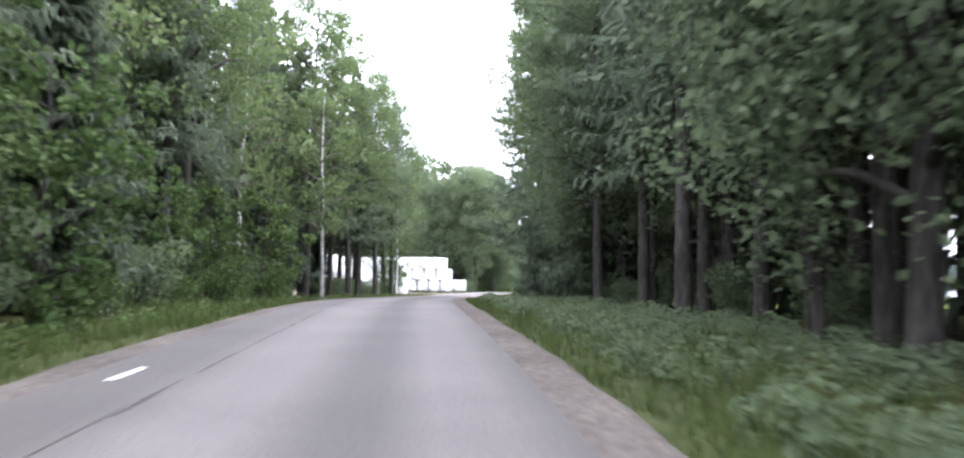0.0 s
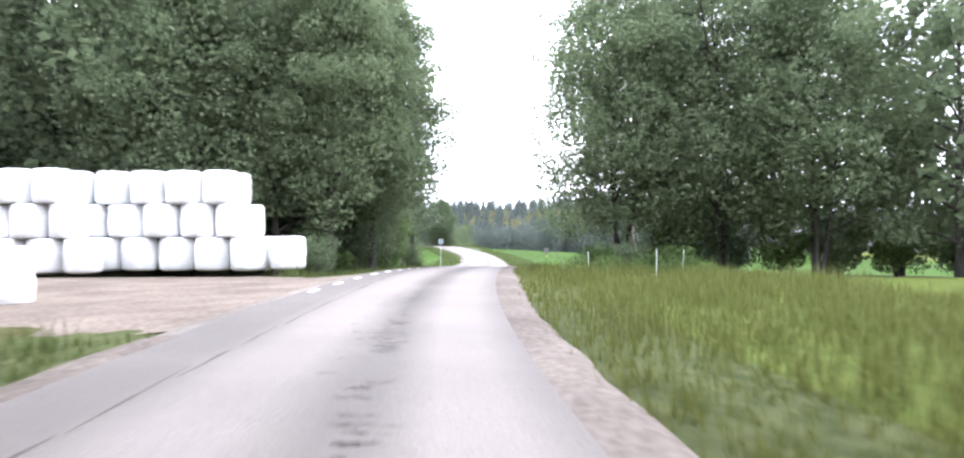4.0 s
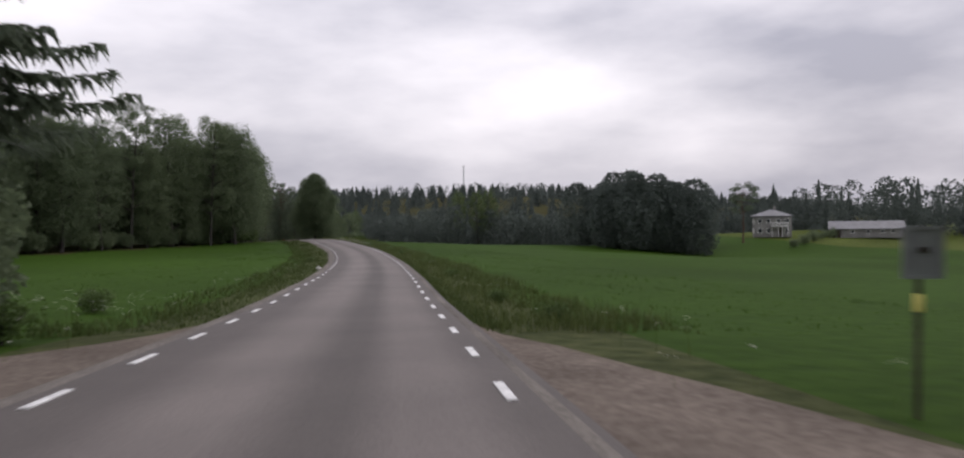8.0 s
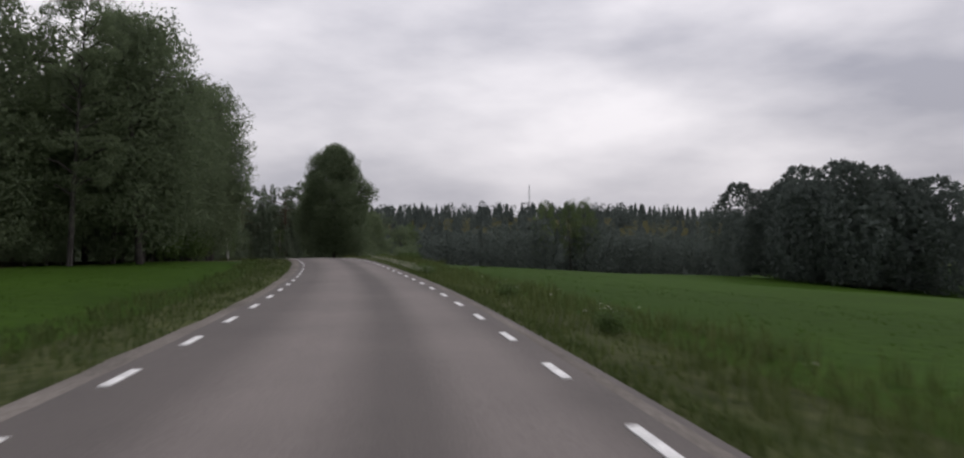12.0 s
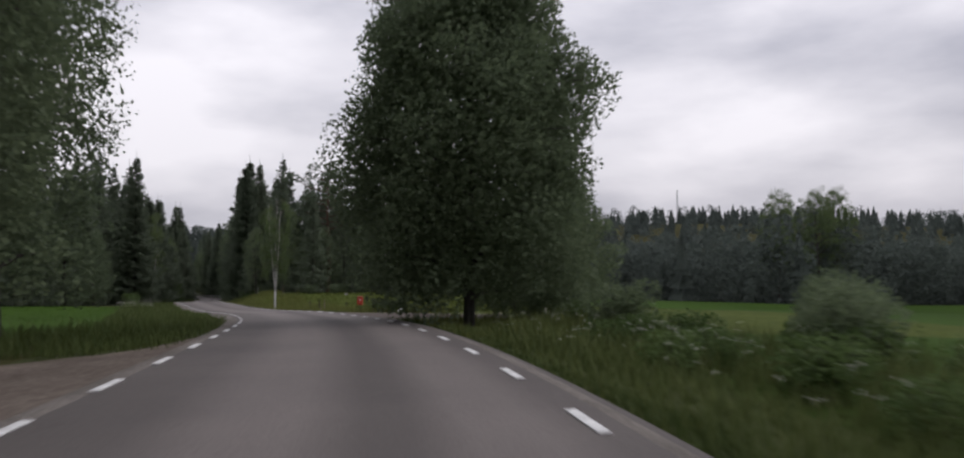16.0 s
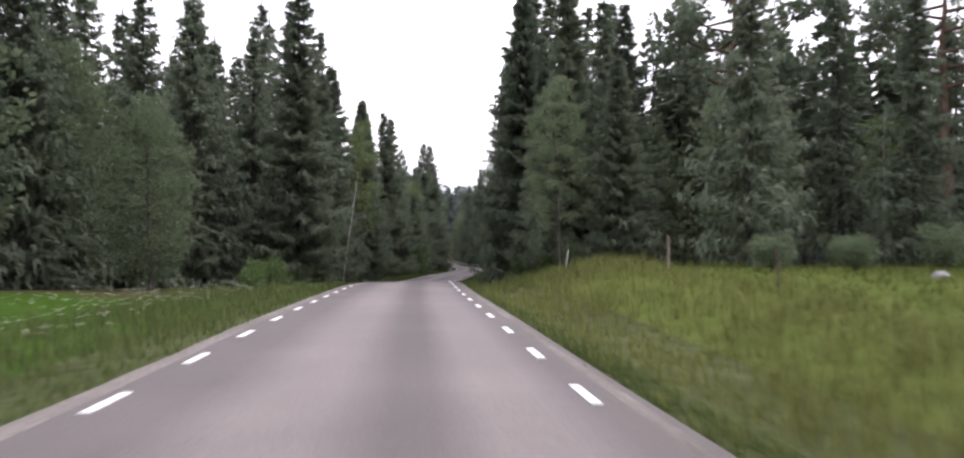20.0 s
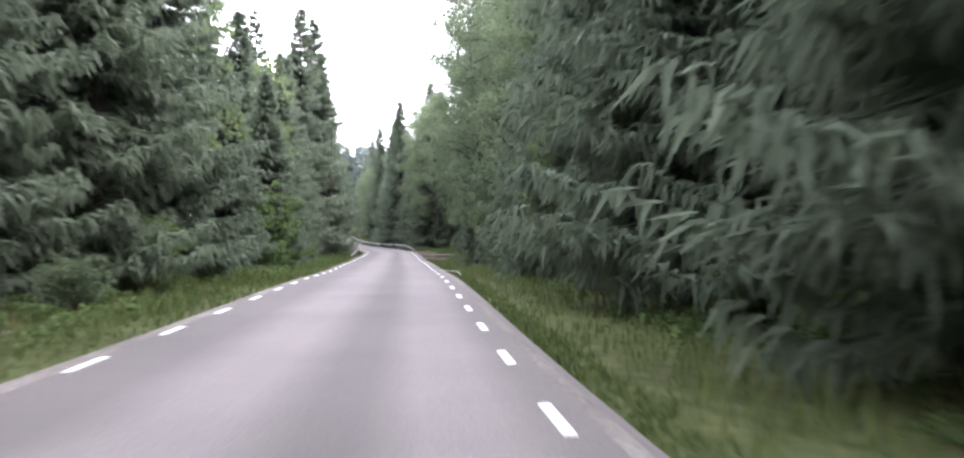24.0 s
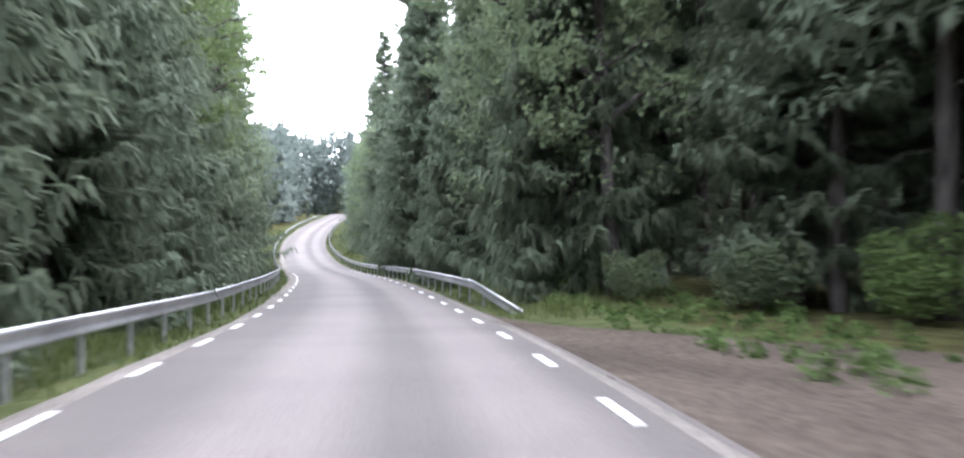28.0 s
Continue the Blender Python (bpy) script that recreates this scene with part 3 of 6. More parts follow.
        pts = np.concatenate([pts, c[pick] + d * (cr[pick] * rng.uniform(0.2, 1.0, m) ** 0.45)[:, None] * np.array([1.0, 1.0, 0.8])])
    pts = pts[pts[:, 2] > 0.15]
    v, f = leaf_cloud(rng, pts, size, flat)
    if core:
        m = int(n * core * 7)
        u = low + 0.05 + (0.86 - low) * rng.random(m)
        a = rng.uniform(0, 2 * np.pi, m)
        r = width * 0.5 * np.sin(np.pi * np.clip(0.1 + 0.88 * u, 0, 1)) ** 0.62 * (1 + taper * (0.35 - u)) * 0.8 * rng.random(m) ** 0.5
        if wild > 1.0:
            r = r * (1.08 + wild * (0.12 * np.sin(3 * a + 9 * u + seed) + 0.1 * np.sin(5 * a - 17 * u)))
        v2, f2 = leaf_cloud(rng, np.stack([r * np.cos(a), r * np.sin(a), height * u], 1), 0.024 * width, flat)
        v, f = np.concatenate([v, v2]), np.concatenate([f, f2 + len(v)])
    part("crown", mesh_of(name + "_crown", v, f, leaf_mat), tree)
    return tree


def forked_birch(seed, height, label):
    """A birch whose stem parts into three near the ground, with thin hanging twigs."""
    rng = np.random.default_rng(seed)
    tree = thing("birch_tree", label, "tree", "birches")
    fork = np.array([0.05, 0.02, 0.17 * height])
    stems = [np.array([(0, 0, -0.1), (0.03, 0.0, fork[2] * 0.5), fork])]
    for a, h, lean in ((0.4, 1.0, 0.02), (2.6, 0.95, 0.06), (4.6, 0.9, 0.09)):
        d = np.array([np.cos(a), np.sin(a), 0]) * lean * height
        stems.append(np.array([fork + d * u**0.8 + rng.normal(0, 0.05, 3) * u + np.array([0, 0, (h * height - fork[2]) * u]) for u in np.linspace(0, 1, 8)]))
    for k, pts in enumerate(stems):
        rad = [0.1, 0.088, 0.08] if k == 0 else list(np.linspace(0.055, 0.012, len(pts)))
        part("trunk", mesh_of("birch_stem", *tube(pts, rad, 8), M_BIRCH, True), tree)
    limbs, leaves = [], []
    for pts in stems[1:]:
        for k in range(17):
            u = 0.25 + 0.75 * k / 17
            base = np.array([np.interp(u, np.linspace(0, 1, 8), pts[:, i]) for i in range(3)])
            a, ln = k * 2.4 + rng.normal(0, 0.4), rng.uniform(0.6, 1.3) * (0.65 + 0.85 * u)
            o = np.array([np.cos(a), np.sin(a), 0])
            p1, p2 = base + o * ln * 0.55 + (0, 0, 0.3 * ln), base + o * ln + (0, 0, 0.1 * ln)
            limbs.append(tube([base, p1, p2], [0.02, 0.013, 0.006], 5))
            for t in range(9):
                q = p1 + (p2 - p1) * rng.uniform(0, 1.1) + rng.normal(0, 0.12, 3)
                fall = rng.uniform(0.5, 1.5)
                m = int(rng.integers(12, 26))
                w = rng.uniform(0, 1, m)
                leaves.append(q + np.stack([o[0] * 0.12 * w, o[1] * 0.12 * w, -fall * w], 1) + rng.normal(0, 0.07, (m, 3)))
    part("limb_work", mesh_of("birch_limbs", *joined(limbs), M_TWIG, True), tree)
    v, f = leaf_cloud(rng, np.concatenate(leaves), 0.11, 1.0)
    part("crown", mesh_of("birch_crown", v, f, M_BLEAF), tree)
    return tree


def pine(seed, height, label):
    rng = np.random.default_rng(seed)
    tree = thing("pine_tree", label, "tree", "pines")
    zs = np.linspace(0, 1, 9)
    wob = rng.normal(0, 0.18, (9, 2))
    wob[0] = 0
    pts = np.array([(wob[i, 0] * z * 1.5, wob[i, 1] * z * 1.5, z * height * 0.95) for i, z in enumerate(zs)])
    part("trunk", mesh_of("pine_trunk", *tube(pts, [0.014 * height * (1.1 - z) + 0.02 for z in zs], 8), M_PINEBARK, True), tree)
    limbs, clumps = [], []
    for k in range(26):
        u = 0.5 + 0.5 * k / 26
        zq = u * height * 0.95
        base = np.array([np.interp(zq, pts[:, 2], pts[:, 0]), np.interp(zq, pts[:, 2], pts[:, 1]), zq])
        a = k * 2.4 + rng.normal(0, 0.5)
        length = 0.24 * height * np.sin(np.pi * np.clip((u - 0.42) / 0.62, 0, 1)) * rng.uniform(0.6, 1.1) + 0.4
        tip = base + np.array([np.cos(a) * length, np.sin(a) * length, rng.uniform(0.1, 0.45) * length])
        mid = (base + tip) / 2 - np.array([0, 0, 0.08 * length])
        limbs.append(tube([base, mid, tip], [0.09, 0.06, 0.02], 5))
        clumps.append((tip, rng.uniform(0.8, 1.35)))
        if length > 2:
            clumps.append((mid * 0.45 + tip * 0.55 + np.array([0, 0, 0.3]), rng.uniform(0.6, 1.0)))
    part("limb_work", mesh_of("pine_limbs", *joined(limbs), M_PINEBARK, True), tree)
    v, f = leaf_cloud(rng, crown_points(rng, 3600, clumps, 0.55), 0.3, 0.9)
    part("crown", mesh_of("pine_crown", v, f, M_PINE), tree)
    return tree


def bush(seed, height, width, label, leaf_mat=None, n=1100, size=0.2, name="bush"):
    rng = np.random.default_rng(seed)
    ob = thing(name, label, "bush", "roadside bushes")
    stems, clumps = [], []
    for k in range(9):
        a = k * 2.4
        r = width * 0.42 * rng.uniform(0.3, 1.0)
        tip = np.array([np.cos(a) * r, np.sin(a) * r, height * rng.uniform(0.55, 0.95)])
        stems.append(tube([(0.05 * np.cos(a), 0.05 * np.sin(a), 0), tip * np.array([0.35, 0.35, 0.55]), tip], [0.022, 0.016, 0.006], 5))
        clumps.append((tip * np.array([1, 1, 0.85]), width * 0.24))
        clumps.append((tip * np.array([0.75, 0.75, 0.45]), width * 0.24))
    part("stem_clump", mesh_of("bush_stems", *joined(stems), M_BARK, True), ob)
    pts = crown_points(rng, n, clumps, 0.8)
    pts[:, 2] = np.abs(pts[:, 2])
    v, f = leaf_cloud(rng, pts, size, 0.6)
    part("foliage", mesh_of("bush_leaves", v, f, leaf_mat or M_BUSH), ob)
    return ob


class Kind:
    """A prototype that takes the first place asked for; the rest are copies that share its meshes."""

    def __init__(self, ob):
        self.ob, self.used = ob, False

    def put(self, s, lat, size=1.0, turn=None, tall=None, dz=0.0, tilt=0.0, label=""):
        p = place(s, lat, dz)
        m = pose(p.x, p.y, p.z, tilt, 0, R.uniform(0, 360) if turn is None else turn) @ Matrix.Diagonal((size, size, tall or size, 1))
        if not self.used:
            self.ob.matrix_basis, self.used = m, True
            o = self.ob
        else:
            made = copy_thing(self.ob, Matrix())
            made.matrix_basis = m
            o = made
        if label:
            o["label"] = label
        return o


R = random.Random(7)

# ---------- ground, road and verges ----------
LATS = [-300, -200, -130, -95, -75, -60, -48, -38, -30, -24, -19, -15, -12, -9.5, -7.6, -6.2, -5.2, -4.4, -3.8, -HALF - 0.3, -HALF + 0.1]
LATS = LATS + [-v for v in reversed(LATS)]
WOOD_A, WOOD_B = (203.8, -40), (260.1, -6.5)   # front edge of the wood on the west field


def behind_wood(s, lat):
    u = (s - WOOD_A[0]) / (WOOD_B[0] - WOOD_A[0])
    return u > -0.3 and lat < WOOD_A[1] + (WOOD_B[1] - WOOD_A[1]) * u - 1


def ground_kind(s, lat):
    """0 forest floor, 1 verge, 2 field, 3 meadow."""
    if abs(lat) < 5.3:
        return 1
    if lat < 0:
        if s < 121.0:
            return 0
        if s < 272.1:
            return 0 if behind_wood(s, lat) else 2
        if s < 353.9:
            return 2 if lat > -70 and s < 348.1 + (lat + 8) * -0.1 else 0
        return 1 if lat > -6.5 else 0
    if s < 57.2:
        return 0
    if s < 113.3:
        return 3
    if s < 272.1:
        return 2 if lat < 130 else 3
    if s < 345.2:
        return 2 if 30 < lat < 118 else 3
    return 1 if lat < 6.5 else 0


def build_ground():
    ss = np.arange(ROAD_START, ROAD_END, 3.0)
    sg, lg = np.meshgrid(ss, np.array(LATS), indexing="ij")
    lim = np.clip(lg, -130, 200)
    x, y, _, th = along(sg, lim)
    far = lg - lim
    x, y = x + far * np.cos(th), y + far * np.sin(th)
    z = ground_z(sg, lim)
    v = np.stack([x, y, z], -1).reshape(-1, 3)
    nl = len(LATS)
    faces, mats = [], []
    for i in range(len(ss) - 1):
        for j in range(nl - 1):
            faces.append([i * nl + j, i * nl + j + 1, (i + 1) * nl + j + 1, (i + 1) * nl + j])
            mats.append(ground_kind(ss[i] + 1.5, (LATS[j] + LATS[j + 1]) / 2))
    o = len(v)
    low = float(RZ.min()) - 14
    v = np.concatenate([v, np.array([(-4500, -4500, low), (4500, -4500, low), (4500, 4500, low), (-4500, 4500, low)], float)])
    faces.append([o, o + 1, o + 2, o + 3])
    mats.append(3)
    me = bpy.data.meshes.new("ground")
    me.from_pydata(v.tolist(), [], faces)
    for m in (M_FLOOR, M_VERGE, M_FIELD, M_MEADOW):
        me.materials.append(m)
    me.polygons.foreach_set("material_index", mats)
    me.polygons.foreach_set("use_smooth", [True] * len(mats))
    return tagged(new("ground", me), "rolling ground with green crop fields, meadow and forest floor", "ground", kind="structure")


build_ground()


def ribbon(name, s0, s1, lats, heights, mat, step=1.5, uv=False, wander=0.0):
    """A strip along the road: lateral places and heights over the road's own line; a loose edge wanders a little."""
    ss = np.arange(s0, s1 + step, step)
    lats, heights = np.array(lats, float), np.array(heights, float)
    sg = np.repeat(ss[:, None], len(lats), 1)
    off = wander * (np.sin(ss * 0.7) + np.sin(ss * 1.9 + 1.0) + np.sin(ss * 0.23))[:, None] * np.linspace(0, 1, len(lats))[None] ** 2
    x, y, z, _ = along(sg, lats[None] + off)
    v = np.stack([x, y, z + heights[None]], -1).reshape(-1, 3)
    n = len(lats)
    faces = [[i * n + j, i * n + j + 1, (i + 1) * n + j + 1, (i + 1) * n + j] for i in range(len(ss) - 1) for j in range(n - 1)]
    me = mesh_of(name, v, faces, mat, True)
    if uv:
        layer = me.uv_layers.new(name="UVMap")
        u = (lats - lats[0]) / (lats[-1] - lats[0])
        idx = np.empty(len(me.loops), int)
        me.loops.foreach_get("vertex_index", idx)
        layer.data.foreach_set("uv", np.stack([ss[idx // n] / 5.0, u[idx % n]], 1).ravel())
    return me


road = tagged(new("road", ribbon("road", ROAD_START + 2, ROAD_END - 2, [-HALF, -HALF + 0.3, -HALF / 2, 0, HALF / 2, HALF - 0.3, HALF], [0.0, 0.012, 0.03, 0.05, 0.03, 0.012, 0.0], M_ASPHALT, uv=True)),
              "narrow worn asphalt country road with paler wheel tracks", "road", kind="structure")
for sg in (-1, 1):
    me = ribbon("road_shoulder", 112.0 if sg > 0 else 73.0, ROAD_END - 2, [sg * (HALF + d) for d in ((-0.24, -0.17, 0.04, 0.17, 0.32, 0.6) if sg < 0 else (-0.27, -0.2, -0.1, 0.0, 0.06, 0.3))], [0.004, 0.017, 0.006, -0.045, -0.12, -0.4], M_GRAVEL, wander=sg * 0.05)
    tagged(new("road_shoulder", me), "grey gravel shoulder along the asphalt edge", "shoulder", kind="structure")
# a broad gravelly strip lies along the east edge of the first stretch
tagged(new("road_shoulder", ribbon("wide_shoulder", ROAD_START + 2, 113.3, [HALF - 0.48, HALF - 0.36, HALF, HALF + 0.12, HALF + 0.25, HALF + 0.5], [0.015, 0.024, 0.012, -0.02, -0.1, -0.4], M_STRIP, wander=0.06)),
       "brownish worn gravel strip beside the asphalt", "shoulder", kind="structure")
tagged(new("road_shoulder", ribbon("west_shoulder", ROAD_START + 2, 74.0, [-(HALF - 0.36), -(HALF - 0.26), -HALF, -(HALF + 0.2), -(HALF + 0.42), -(HALF + 0.7)], [0.008, 0.022, 0.014, -0.02, -0.09, -0.4], M_STRIP, wander=-0.07)),
       "brown worn gravel strip along the wood verge", "shoulder", kind="structure")


def drive(label, rows, mat=None):
    """A side road: rows of (lateral place, s from, s to), from the road outwards."""
    side = 1 if rows[-1][0] > 0 else -1
    v, faces, n = [], [], 9
    fine = []
    for (l0, a0, b0), (l1, a1, b1) in zip(rows, rows[1:]):
        steps = max(2, int(abs(l1 - l0) / 0.8))
        fine += [(l0 + (l1 - l0) * k / steps, a0 + (a1 - a0) * k / steps, b0 + (b1 - b0) * k / steps) for k in range(steps)]
    fine.append(rows[-1])
    for l, a, b in fine:
        for k in range(n):
            s = a + (b - a) * k / (n - 1) + (0.3 * math.sin(l * 1.7 + k) if k in (0, n - 1) else 0)
            x, y, z, _ = along(s, l)
            d = abs(l) - HALF
            h = float(z) - 0.012 + 0.016 if d < 0.15 else float(ground_z(s, l)) + (0.04 if 0 < k < n - 1 else -0.03)
            v.append((float(x), float(y), h))
    for i in range(len(fine) - 1):
        for k in range(n - 1):
            q = [i * n + k, i * n + k + 1, (i + 1) * n + k + 1, (i + 1) * n + k]
            faces.append(q if side > 0 else q[::-1])
    return tagged(new("side_road", mesh_of("side_road", v, faces, mat or M_TRACK, True)), label, "road", kind="structure")


drive("gravel farm road joining the asphalt beside a field", [(HALF - 0.25, 112.4, 139.1), (3.6, 113.3, 135.3), (5.4, 113.8, 127.6), (8, 113.8, 121.4), (12, 112.9, 118.1), (22, 110.5, 115.3), (60, 101.7, 106.6)])
drive("gravel field entrance beside the asphalt", [(-HALF + 0.1, 127.6, 140.1), (-4.0, 128.6, 137.2), (-7, 128.6, 133.3), (-14, 124.8, 129.0), (-30, 121.0, 124.8)])
drive("gravel yard entrance in front of the stacked bales", [(-HALF + 0.1, 74.9, 93.7), (-4.5, 75.9, 92.2), (-7, 75.9, 96.2), (-12, 73.8, 96.2), (-30, 71.6, 95.7)])
drive("gravel track leading into the wood", [(-HALF + 0.1, 252.0, 270.1), (-4.0, 255.5, 266.1), (-6.5, 258.5, 263.6), (-12, 260.8, 264.0), (-30, 263.5, 266.5)])
drive("paved field entrance beside a meadow gate", [(HALF - 0.2, 277.0, 294.7), (3.8, 279.0, 291.8), (5.6, 281.5, 290.8), (9, 282.9, 288.8), (12, 283.4, 288.8)], M_STRIP)
drive("bare dirt forest track meeting the asphalt", [(HALF - 0.1, 463.2, 485.1), (3.6, 466.1, 482.1), (6, 468.1, 479.1), (9, 470.1, 476.5), (14, 472.1, 475.6), (30, 475.1, 478.1)], M_SOIL)
drive("patch of bare brown soil beside the asphalt", [(HALF + 0.2, 449.6, 458.5), (4.2, 450.6, 459.0), (5.8, 452.1, 459.5)], M_SOIL)
drive("strip of bare soil strewn with bark beside the asphalt", [(HALF + 0.15, 457.5, 468.0), (4.4, 458.0, 468.5), (6.4, 459.3, 469.5), (7.6, 461.0, 469.0)], M_SOIL)

# edge lines: dashes of one metre, two metres apart
dash_me = bm_mesh("edge_line", box_bm(0.1, 1.0, 0.012, (0, 0, 0), 0.0), M_LINE)
WEST_LAT = [(80, 2.2), (236, 2.2), (245, 2.34), (258, 2.47), (275, 2.33), (300, 2.24), (345, 2.25), (370, 2.3), (416, 2.39), (530, 2.4)]
WEST_SHIFT = [(100, -0.1), (118, 0.3), (135, 0), (236, 0), (244, -0.83), (249, -1.35), (260, -2.25), (274, -3.45), (280, -3.75), (289, -3.1), (345, -3.15), (364, -3.45), (380, -3.4), (416, -2.95), (436, -3.5), (457, -3.5), (475, -3.05)]
EAST_SHIFT = [(115, -1.0), (120, -1.0), (131, -0.39), (163, -0.25), (230, 0.2), (244, -0.3), (258, 0.55), (275, 0), (292, -0.42), (310, -0.25), (330, -0.2), (346, 0), (415, -0.1), (434, 0.2), (455, -0.05), (475, -0.1)]
for sg, s0, ph in ((-1, 81.3, 1.66), (1, 113.0, 1.55)):
    k = math.ceil((s0 - ph) / 3)
    while ph + 3 * k < 532:
        s = ph + 3 * k
        s += float(knots(s + 3.2 * (sg < 0 and s > 285), WEST_SHIFT if sg < 0 else EAST_SHIFT))
        k += 1
        x, y, z, th = along(s, -float(knots(s, WEST_LAT)) if sg < 0 else 2.17)
        z2 = np.interp(s + 0.5, G, RZ) - np.interp(s - 0.5, G, RZ)
        d = part("edge_line", dash_me, road)
        d.matrix_basis = pose(float(x), float(y), float(z) + 0.024, math.degrees(math.atan(float(z2))), -sg * 1.2, math.degrees(float(th)))
for s, lat in ((8.3, -1.9),):
    x, y, z, th = along(s, lat)
    d = part("edge_line", dash_me, road)
    d.matrix_basis = pose(float(x), float(y), float(z) + (0.022 if lat < 0 else 0.038), 0, 0, math.degrees(float(th)))

# worn cracks across the middle of the first stretch, and faint tar streaks along it
rng = np.random.default_rng(5)
cv, cf = [], []


def tar(s0, l0, ds, dl):
    """A thin ragged strip of tar from s0, l0, reaching ds along and dl across."""
    n, w = 5, (0.022 if abs(dl) > abs(ds) else 0.02) * rng.uniform(0.6, 1.4)
    for sg in (-1, 1):
        for k in range(n + 1):
            u = k / n
            ww = sg * w * math.sin(math.pi * (0.12 + 0.76 * u)) * rng.uniform(0.5, 1.2)
            s, l = s0 + ds * u + (ww if abs(dl) > abs(ds) else 0) + rng.normal(0, 0.02), l0 + dl * u + (0 if abs(dl) > abs(ds) else ww) + rng.normal(0, 0.008)
            x, y, z, _ = along(s, l)
            cv.append((float(x), float(y), float(z) + 0.05 - 0.02 * abs(l) / 1.34 + 0.004))
    o = len(cv) - 2 * (n + 1)
    cf.extend([[o + k, o + k + 1, o + n + 2 + k, o + n + 1 + k] for k in range(n)])


for k in range(300):
    s0 = rng.uniform(48.1, 100.7)
    tar(s0, 0.45 + 0.12 * math.sin(s0 * 0.13) + rng.normal(0, 0.07), rng.normal(0, 0.05), rng.uniform(0.1, 0.35))
for k in range(60):
    s0 = rng.uniform(70.5, 100.7)
    tar(s0, 0.0 + rng.normal(0, 0.12), rng.normal(0, 0.05), rng.uniform(0.08, 0.25))
for k in range(46):
    tar(4 + k * 2.1, -1.3 + 0.14 * math.sin(k * 0.4), rng.uniform(1.6, 2.8), rng.normal(0, 0.03))
M_TAR = surface("tar_patch", (0.07, 0.063, 0.06), (0.115, 0.105, 0.1), 30.0, 1.0, 0.9)
ob = part("crack_patches", mesh_of("crack_patches", cv, cf, M_TAR), road, "dark tar and worn cracks")
tagged(ob, kind="stuff")


# ---------- trees ----------
SPRUCES = [Kind(spruce(11, 19, "tall dark green spruce at the forest edge")), Kind(spruce(12, 16, "dark green spruce with drooping branches", 0.9)),
           Kind(spruce(13, 21, "tall slender dark spruce in the forest", 0.9, 0.1))]
NEAR = [Kind(spruce(15, 18, "dense dark green spruce with drooping boughs", 1.15, 0.03, fine=True)), Kind(spruce(16, 20, "tall spruce with hanging grey-green boughs", 1.1, 0.07, fine=True)),
        Kind(spruce(17, 13, "young dense spruce at the forest edge", 1.1, 0.02, fine=True, name="young_spruce"))]
BARE = [Kind(spruce(14, 20, "tall spruce with a bare lower trunk", 0.8, 0.36, twigs=True, name="bare_stemmed_spruce")), Kind(spruce(18, 18, "slim spruce trunk bare below its crown", 0.75, 0.3, twigs=True, name="bare_stemmed_spruce"))]
BROADS = [Kind(broadleaf(21, 14, 9.0, "full-crowned dark green broadleaf tree", M_LEAF, M_BARK, 17000, 0.1, 0.155, fill=0.65, core=0.08)),
          Kind(broadleaf(22, 17, 8.5, "tall broadleaf tree with a ragged crown", M_LEAF, M_BARK, 17500, 0.12, 0.155, fill=0.6, core=0.08)),
          Kind(broadleaf(24, 15, 7.5, "dense green broadleaf tree", M_LEAF, M_BARK, 17000, 0.05, 0.155, fill=0.65, core=0.08))]
COARSE = [Kind(broadleaf(61, 14, 9.0, "dark broadleaf tree inside a wood", M_LEAF, M_BARK, 2400, 0.06, 0.5, fill=0.5, core=0.12)),
          Kind(broadleaf(62, 16, 8.5, "tall dark broadleaf tree inside a wood", M_LEAF, M_BARK, 2500, 0.06, 0.5, fill=0.5, core=0.12))]
YOUNG = [Kind(broadleaf(23, 9, 5.5, "young broadleaf tree with light green foliage", M_BLEAF, M_BARK, 5200, 0.08, 0.17, fill=0.5)), Kind(broadleaf(25, 6, 4.2, "small leafy tree with pale green leaves", M_BUSH, M_BARK, 3200, 0.04, 0.2, fill=0.4))]
BIRCHES = [Kind(broadleaf(31, 16, 5.5, "slender birch with white bark", M_BLEAF, M_BIRCH, 3800, 0.32, 0.24, "birch_tree", 1, 0.9, 0.0085, "birches")),
           Kind(broadleaf(32, 13, 4.5, "thin birch with white bark and sparse leaves", M_BLEAF, M_BIRCH, 2600, 0.3, 0.22, "birch_tree", 1, 0.9, 0.0085, "birches"))]
TALL = [Kind(broadleaf(64, 22, 8.0, "tall airy broadleaf tree at the wood edge", M_BLEAF, M_BARK, 30000, 0.34, 0.135, fill=0.35, trunk_r=0.0095)),
        Kind(broadleaf(65, 19, 7.0, "tall pale-leaved tree with a slim grey trunk", M_LEAF, M_BARK, 30000, 0.22, 0.135, fill=0.4, trunk_r=0.009))]
PINES = [Kind(pine(41, 19, "tall pine with a bare reddish trunk")), Kind(pine(42, 16, "pine with a flat spreading crown"))]
